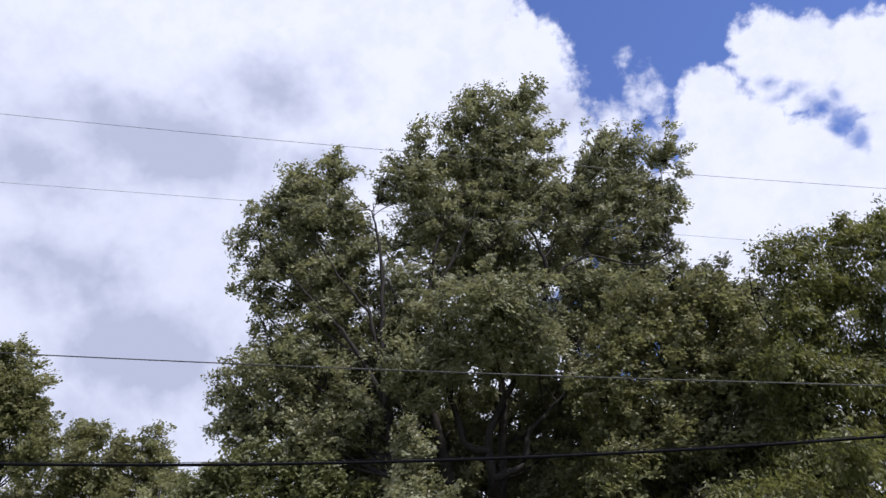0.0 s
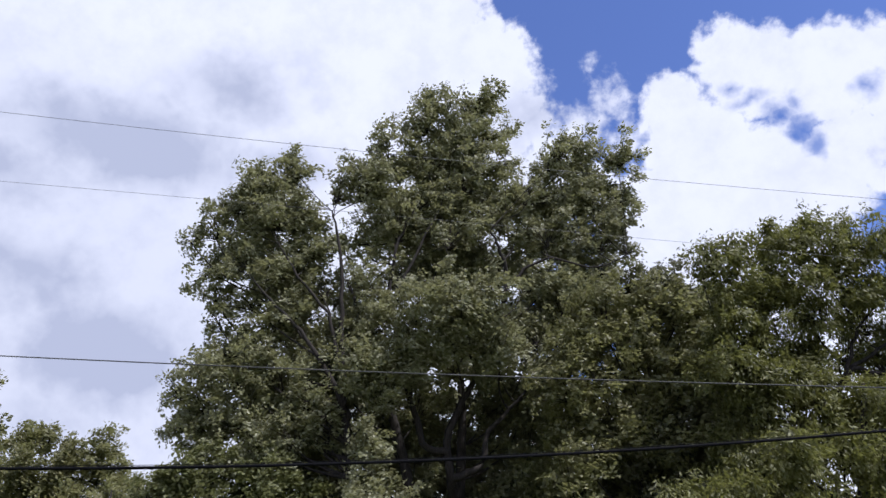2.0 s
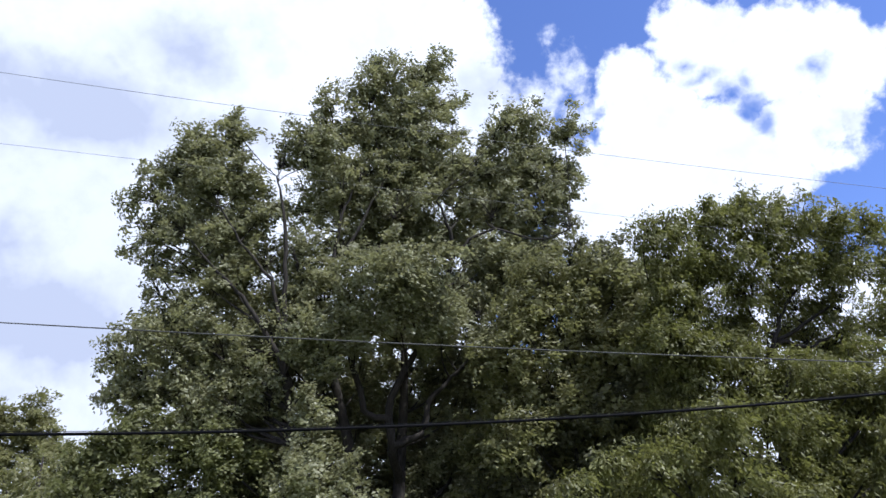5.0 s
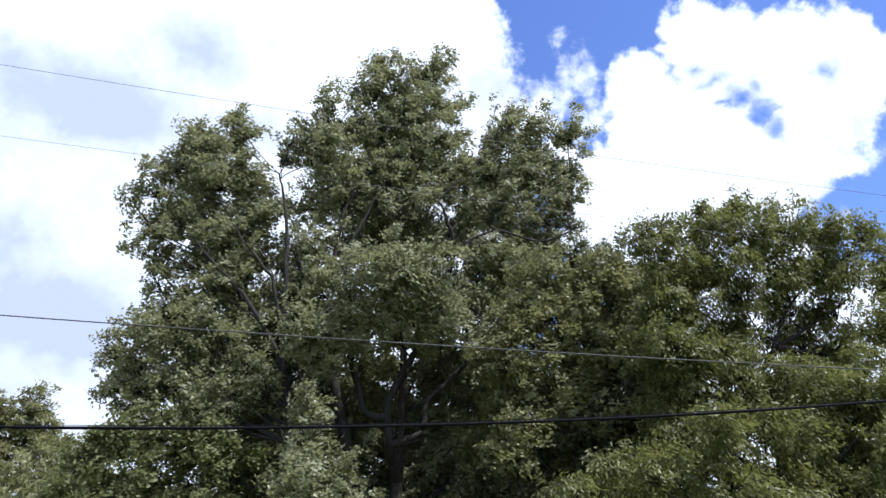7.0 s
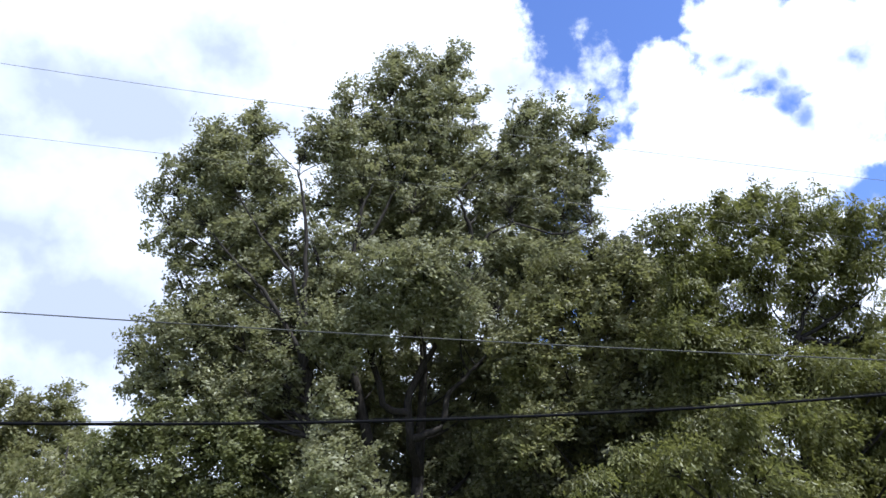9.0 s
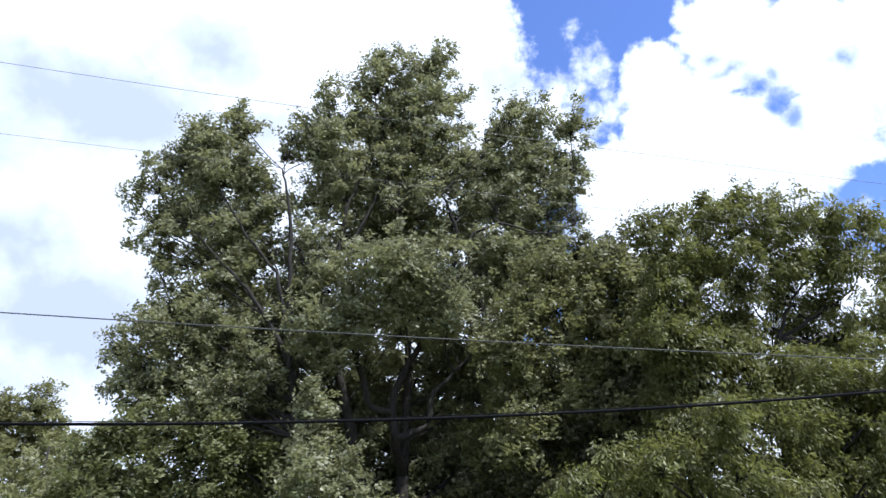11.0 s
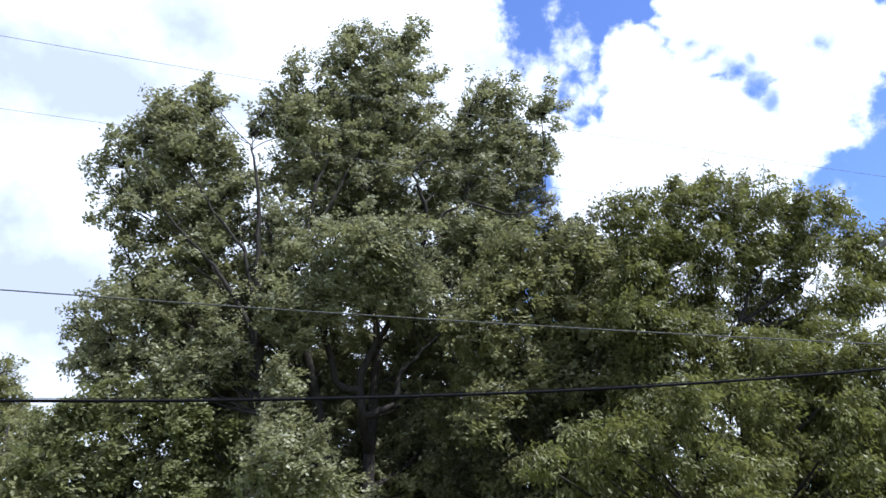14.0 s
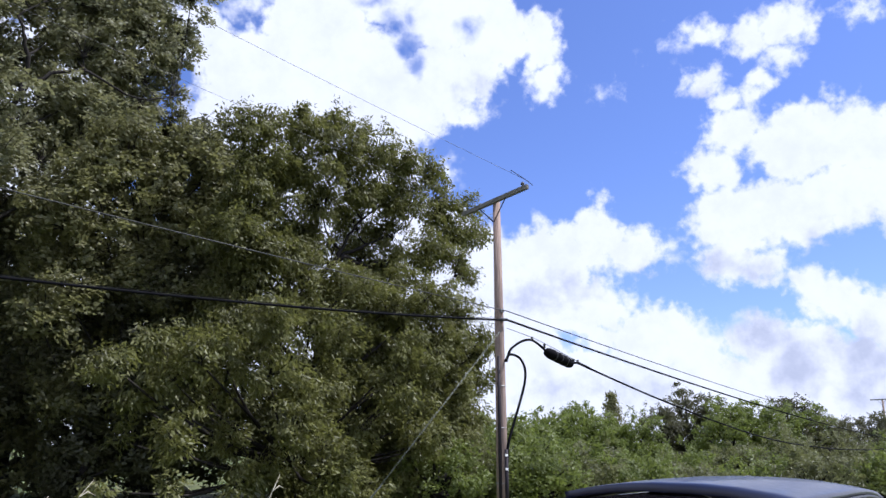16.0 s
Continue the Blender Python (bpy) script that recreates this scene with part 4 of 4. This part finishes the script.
def utility_pole(at, label, full=True):
    root = thing("utility_pole", at, label, "pole", "utility poles")
    acc = Acc().tube([(0, 0, -0.3), (0.005, 0, 2.5), (-0.01, 0, 5.5), (-0.03, 0, 8.68)], [0.155, 0.145, 0.125, 0.105], 16)
    part("shaft", acc, POLE_WOOD, root)
    arm = Acc().box((-0.16, -0.03, 8.66), (0.1, 2.96, 0.13))
    part("crossarm", arm, ARM_WOOD, root, "weathered grey wooden crossarm", False, 0.008)
    for sgn in (-1, 1):
        part("brace", Acc().tube([(-0.14, 0.0, 8.04), (-0.19, sgn * 0.62, 8.61)], 0.018, 6), WIRE_DARK, root)
        iy = sgn * 1.34 + 0.03
        ins = Acc().tube([(-0.16, iy, z) for z in (8.70, 8.76, 8.77, 8.82, 8.85)], [0.02, 0.02, 0.055, 0.05, 0.03], 10)
        part("insulator", ins, CERAMIC if sgn < 0 else TAG_WHITE, root, "dark glazed insulator" if sgn < 0 else "white glazed insulator")
    bolt = Acc().tube([(-0.25, 0, 8.66), (0.14, 0, 8.66)], 0.016, 6)
    part("bolt", bolt, STEEL, root)
    for z in (5.45, 5.2):
        part("clamp", Acc().box((-0.02, -0.14, z), (0.1, 0.08, 0.1)).tube([(0, -0.14, z), (0, -0.22, z)], 0.02, 6), STEEL, root, smooth=False)
    if full:
        part("riser_conduit", Acc().tube([(-0.13, -0.09, 0), (-0.125, -0.085, 2.5), (-0.11, -0.08, 4.2)], [0.045, 0.045, 0.04], 8), CONDUIT, root, "dark cable riser strapped to the pole")
        part("riser_conduit", Acc().tube([(0.02, -0.17, 0), (0.02, -0.165, 1.75)], 0.05, 8), CONDUIT, root, "dark cable riser strapped to the pole")
        for z in (1.25, 1.6):
            part("tag", Acc().box((-0.01, -0.215, z), (0.09, 0.012, 0.06)), TAG_WHITE, root, "small white tag", False)
        for z in (0.9, 2.3, 3.4):
            part("strap", Acc().tube([(0.145 * math.cos(w) - 0.005, 0.145 * math.sin(w), z) for w in [j * math.pi / 8 for j in range(17)]], 0.012, 4, False), STEEL, root)
    return root


utility_pole(pose(PX, PY, 0, -0.5, -0.4, -7), "weathered brown wooden utility pole with one crossarm")
utility_pole((-25.5, PY, 0), "weathered wooden utility pole holding the far cable ends", False)
utility_pole(pose(103.3, 32.6, 0.0, 0, 0, -15), "distant wooden utility pole with a crossarm", False)


def line_thing(name, label, y, coef, x0, x1, radius, material, extra=None):
    root = thing(name, (x1, y, 0), label, "cable")
    n = 60
    a, b, c = coef
    def at(x, up=0.0):
        return (x - x1, 0, a * (x - 14.5) ** 2 + b * (x - 14.5) + c + up)
    xs = [x0 + (x1 - x0) * i / n for i in range(n + 1)]
    part("span", Acc().tube([at(x) for x in xs], radius, 6), material, root)
    if extra:
        part("messenger_strand", Acc().tube([at(x, extra) for x in xs], 0.006, 5), CABLE_BLACK, root, "thin dark strand above the cable")
    return root


line_thing("telephone_cable", "thick black telephone cable hung along the road", 13.6, (0.00273, 0.1014, 5.184), -25.5, 14.49, 0.03, CABLE_BLACK, 0.045)
line_thing("neutral_wire", "thin twisted overhead wire above the telephone cable", 13.6, (0.000744, -0.0255, 5.43), -25.5, 14.49, 0.012, WIRE_GREY)
line_thing("power_line", "thin power line on the crossarm", 12.46, (0.00108, -0.0803, 8.84), -25.5, 14.12, 0.0045, WIRE_METAL)
line_thing("power_line", "thin power line on the crossarm", 15.15, (-0.0002, -0.1055, 8.82), -25.5, 14.4, 0.004, WIRE_METAL)
stub = thing("line_tail", (14.12, 12.46, 8.86), "short cut end of the power line at the insulator", "cable")
part("tail", Acc().tube([(-0.7, -0.03, 0.12), (0, 0, 0), (0.25, 0.02, -0.06)], 0.01, 6), WIRE_DARK, stub)


def east_line(name, label, y_off, coef, s0, s1, radius, material):
    root = thing(name, (PX, PY - y_off, 0), label, "cable")
    a, b, c = coef
    part("span", Acc().tube([tuple(EU * s + Vector((0, 0, a * s * s + b * s + c))) for s in [s0 + (s1 - s0) * i / 50 for i in range(51)]], radius, 6), material, root)
    return root


east_line("telephone_cable", "thick black telephone cable hung along the road", 0.18, (0.000497, -0.0658, 5.2), 0, 90, 0.03, CABLE_BLACK)
east_line("neutral_wire", "thin twisted overhead wire above the telephone cable", 0.18, (0.000466, -0.0587, 5.45), 0, 90, 0.014, WIRE_DARK)

drop = thing("splice_cable", (PX, PY - 0.16, 0), "black cable with a splice case looping off the pole", "cable")


def smooth_line(rows, n=5):
    """A rounded line through (along, height) pairs, in the plane of the eastern span."""
    out = []
    for i in range(len(rows) - 1):
        p0, p1, p2, p3 = (Vector(rows[max(0, min(len(rows) - 1, j))]) for j in (i - 1, i, i + 1, i + 2))
        for q in range(n):
            t = q / n
            out.append(0.5 * (2 * p1 + (p2 - p0) * t + (2 * p0 - 5 * p1 + 4 * p2 - p3) * t * t + (3 * p1 - p0 - 3 * p2 + p3) * t ** 3))
    out.append(Vector(rows[-1]))
    return [tuple(EU * v[0] + Vector((0, 0, v[1]))) for v in out]


part("upper_loop", Acc().tube(smooth_line([(0.02, 4.05), (0.19, 4.36), (0.46, 4.55), (0.86, 4.72), (1.26, 4.79), (1.67, 4.7), (2.1, 4.52)]), 0.035, 8), CABLE_BLACK, drop)
case = part("splice_case", Acc().tube(smooth_line([(2.02, 4.56), (2.1, 4.535), (2.2, 4.515), (2.75, 4.425), (3.3, 4.335), (3.4, 4.32), (3.46, 4.31)], 1), [0.05, 0.13, 0.155, 0.16, 0.155, 0.13, 0.05], 12), CABLE_BLACK, drop, "black ribbed splice case")
for f in (0.25, 0.5, 0.75):
    s = 2.1 + 1.25 * f
    part("band", Acc().tube(smooth_line([(s, 4.535 - 0.165 * (s - 2.1)), (s + 0.05, 4.53 - 0.165 * (s - 2.1))], 1), 0.163, 12), TRIM_BLACK, case)
part("lower_loop", Acc().tube(smooth_line([(-0.02, 4.05), (0.16, 4.25), (0.46, 4.26), (0.73, 4.17), (0.92, 3.91), (0.88, 3.52), (0.62, 2.96), (0.28, 2.32), (0.06, 1.83), (0.03, 1.4)]), 0.035, 8), CABLE_BLACK, drop)
part("outgoing_cable", Acc().tube(smooth_line([(3.44, 4.32), (3.81, 4.38), (4.44, 4.3), (6.92, 3.97), (9.85, 3.61), (15, 3.05), (21.9, 2.48), (30, 2.2), (38.6, 2.12), (51, 2.3), (70, 3.2), (90, 4.9)], 4), 0.034, 8), CABLE_BLACK, drop)
part("support_strand", Acc().tube(smooth_line([(0.06, 4.97), (1.38, 4.86), (2.4, 4.7), (3.57, 4.48), (4.6, 4.32)], 3), 0.01, 5), WIRE_METAL, drop)
for s, z in ((1.3, 4.83), (1.95, 4.7), (3.6, 4.43), (3.85, 4.42)):
    part("hanger", Acc().box(tuple(EU * s + Vector((0, 0, z))), (0.05, 0.05, 0.12)), TRIM_BLACK, drop, smooth=False)

guy = thing("guy_wire", (PX, 13.7, 0), "paired galvanised guy wires from pole to ground", "cable")
part("strand", Acc().tube([(-0.1, 0, 4.95), (-5.0, 0.0, 0.0)], 0.005, 6), GUY_METAL, guy)
part("strand", Acc().tube([(-0.1, 0.01, 4.9), (-4.95, 0.03, 0.0)], 0.005, 6), GUY_METAL, guy)
part("guard", Acc().tube([(-4.0, 0.04, 0.95), (-4.98, 0.06, 0.0)], 0.018, 8), GUY_METAL, guy)


STALKS = [(3.6, 13.2, 1.15, 0.5), (3.3, 13.4, 0.9, 0.2), (7.1, 13.0, 1.2, 0.35)]
for x, y, h, lean in STALKS:
    stalk = thing("dry_stalk", (x, y, 0), "pale dry weed stalk standing beside the road", "weed", "dry stalks")
    part("stem", Acc().tube([(0, 0, -0.05), (lean * 0.3, 0, h * 0.6), (lean, 0.05, h)], [0.012, 0.01, 0.004], 6), STRAW, stalk)
    for q in (0.55, 0.75):
        part("dry_leaf", Acc().tube([(lean * q * 0.7, 0, h * q), (lean * q * 0.7 + 0.16, 0.04, h * q + 0.1), (lean * q * 0.7 + 0.3, 0.05, h * q + 0.04)], [0.006, 0.016, 0.003], 4), STRAW, stalk)


# ================= car =================
def car(at):
    root = thing("car", at, "dark blue parked estate car with a glossy roof", "car")
    # body: (along, sill, shoulder, half width at sill, half width at shoulder); front is +x
    st = [(-2.2, 0.5, 0.86, 0.66, 0.62), (-2.12, 0.32, 0.98, 0.78, 0.74), (-1.6, 0.24, 1.0, 0.86, 0.82), (-0.8, 0.22, 0.97, 0.88, 0.86),
          (0.2, 0.22, 0.95, 0.88, 0.86), (1.0, 0.22, 0.93, 0.87, 0.83), (1.6, 0.24, 0.84, 0.85, 0.76), (2.1, 0.3, 0.72, 0.78, 0.68), (2.28, 0.42, 0.62, 0.64, 0.58)]
    rows = []
    for x, zb, zs, wb, ws in st:
        zm = zb + (zs - zb) * 0.55
        prof = [(-wb * 0.9, zb), (-wb, zb + 0.08), (-max(wb, ws) - 0.02, zm), (-ws, zs - 0.03), (-ws + 0.06, zs), (-ws * 0.5, zs + 0.025), (0, zs + 0.035)]
        prof += [(-y, z) for y, z in prof[-2::-1]]
        rows.append([(x, y, z) for y, z in prof])
    acc = Acc().grid(rows)
    acc.f.append(tuple(range(13))[::-1])
    acc.f.append(tuple(8 * 13 + i for i in range(13)))
    part("body", acc, PAINT, root)
    # roof panel
    roof = []
    for i in range(13):
        t = i / 12
        x = -1.85 + 2.6 * t
        z = 1.54 - 0.13 * (2 * abs(t - 0.45)) ** 2.6 * (1.0 if t > 0.45 else 0.16)
        w = 0.585 - 0.05 * abs(2 * t - 1) ** 2
        roof.append([(x, w * s, z - 0.055 * abs(s) ** 2.5) for s in (-1, -0.94, -0.8, -0.5, -0.2, 0.2, 0.5, 0.8, 0.94, 1)])
    part("roof", Acc().grid(roof), PAINT, root, thick=0.035)
    for sg in (-1, 1):
        edge = [(r[0 if sg < 0 else -1][0], r[0 if sg < 0 else -1][1] + sg * 0.006, r[0][2] - 0.004) for r in roof]
        part("drip_moulding", Acc().tube(edge, 0.012, 6), TRIM_BLACK, root, "black roof moulding")
        belt = [(-2.02 + 3.3 * i / 12, sg * 0.80, 0.985 - 0.04 * i / 12) for i in range(13)]
        top = [(e[0], e[1] - sg * 0.012, e[2] - 0.02) for e in edge]
        part("side_window", Acc().grid([belt, top]), GLASS, root, "dark tinted side glass", thick=0.01)
        for i0, wd in ((0, 0.05), (6, 0.045), (12, 0.05)):
            part("pillar", Acc().tube([belt[i0], (belt[i0][0] * 0.4 + top[i0][0] * 0.6, (belt[i0][1] * 0.4 + top[i0][1] * 0.6) + sg * 0.012, belt[i0][2] * 0.4 + top[i0][2] * 0.6), top[i0]], wd, 6), PAINT if i0 != 6 else TRIM_BLACK, root)
        mir = Acc().tube([(0.72, sg * 0.84, 0.98), (0.74, sg * 0.95, 1.02), (0.74, sg * 1.05, 1.03)], [0.04, 0.085, 0.06], 8)
        part("mirror", mir, PAINT, root)
        part("head_lamp", Acc().tube([(2.02, sg * 0.62, 0.64), (2.16, sg * 0.6, 0.6)], [0.12, 0.08], 10), LAMP_CLEAR, root)
        part("tail_lamp", Acc().tube([(-2.14, sg * 0.62, 0.86), (-2.2, sg * 0.6, 0.84)], [0.11, 0.09], 10), LAMP_RED, root)
        for x in (-1.35, 1.38):
            wheel = part("wheel", Acc().tube([(x, sg * 0.66, 0.35), (x, sg * 0.68, 0.35), (x, sg * 0.86, 0.35), (x, sg * 0.88, 0.35)], [0.27, 0.32, 0.32, 0.27], 24), RUBBER, root, "black tyre")
            rim = Acc().tube([(x, sg * 0.86, 0.35), (x, sg * 0.893, 0.35)], [0.215, 0.2], 20)
            for q in range(5):
                w = q * 2 * math.pi / 5
                rim.tube([(x, sg * 0.9, 0.35), (x + 0.19 * math.cos(w), sg * 0.895, 0.35 + 0.19 * math.sin(w))], 0.025, 5)
            part("rim", rim, RIM, wheel, "silver alloy rim")
    def screen(name, roof_row, z_bot, x_bot, w_bot, label):
        r = [(p[0], p[1] * 0.97, p[2] - 0.012) for p in roof_row]
        low = [(x_bot - 0.06 * abs(i / 4.5 - 1) ** 2 * (1 if x_bot > 0 else -1), w_bot * (i / 4.5 - 1), z_bot) for i in range(10)]
        mid = [tuple((a + b) / 2 + (0.03 if q == 2 else 0) for q, (a, b) in enumerate(zip(u, v))) for u, v in zip(r, low)]
        part(name, Acc().grid([r, mid, low]), GLASS, root, label, thick=0.008)
    screen("windscreen", roof[-1], 0.955, 1.36, 0.76, "dark sloping windscreen")
    screen("rear_window", roof[0], 1.0, -2.1, 0.74, "dark rear window")
    part("aerial", Acc().tube([(0.3, 0.2, 1.47), (0.22, 0.2, 1.53), (0.1, 0.2, 1.56)], [0.03, 0.024, 0.006], 6), TRIM_BLACK, root, "short black roof aerial")
    part("bumper", Acc().tube([(2.2, -0.66, 0.42), (2.32, -0.35, 0.42), (2.34, 0, 0.42), (2.32, 0.35, 0.42), (2.2, 0.66, 0.42)], 0.09, 8), TRIM_BLACK, root)
    part("bumper", Acc().tube([(-2.1, -0.7, 0.45), (-2.22, -0.35, 0.45), (-2.24, 0, 0.45), (-2.22, 0.35, 0.45), (-2.1, 0.7, 0.45)], 0.09, 8), TRIM_BLACK, root)
    return root


car(pose(5.01, 2.30, 0.0, 0, 0, 10))


# ================= movement =================
def motions():
    """Clouds drift; boughs rock in the wind."""
    walk(clouds, [(t, pose(0, 0, 0, -0.045 * t, 0, -0.27 * t)) for t in (0.0, 4.0, 8.0, 12.0, 16.0)])
    steps = [i * 0.4 for i in range(41)]
    for ob, att, amount, x, seed, bend, share in SWAY:
        rr = random.Random(seed)
        ph, ph2, f1, f2 = rr.uniform(0, 6.28), rr.uniform(0, 6.28), rr.uniform(0.28, 0.42), rr.uniform(0.7, 1.0)
        rows = []
        for t in steps:
            gust = 0.6 + 0.4 * math.sin(0.55 * t - x * 0.08)
            a = amount * gust * (2.6 * math.sin(2 * math.pi * f1 * t + ph) + 1.2 * math.sin(2 * math.pi * f2 * t + ph2))
            b = amount * gust * (1.5 * math.sin(2 * math.pi * f1 * t + ph2) + 0.9 * math.sin(2 * math.pi * f2 * t + ph))
            lean = share * float(np.interp(t, [q[0] for q in bend], [q[1] for q in bend])) if bend else 0.0
            rows.append((t, pose(att.x + 0.02 * a + lean, att.y, att.z, b, a + 6 * lean, 0.6 * b)))
        walk(ob, rows)


motions()
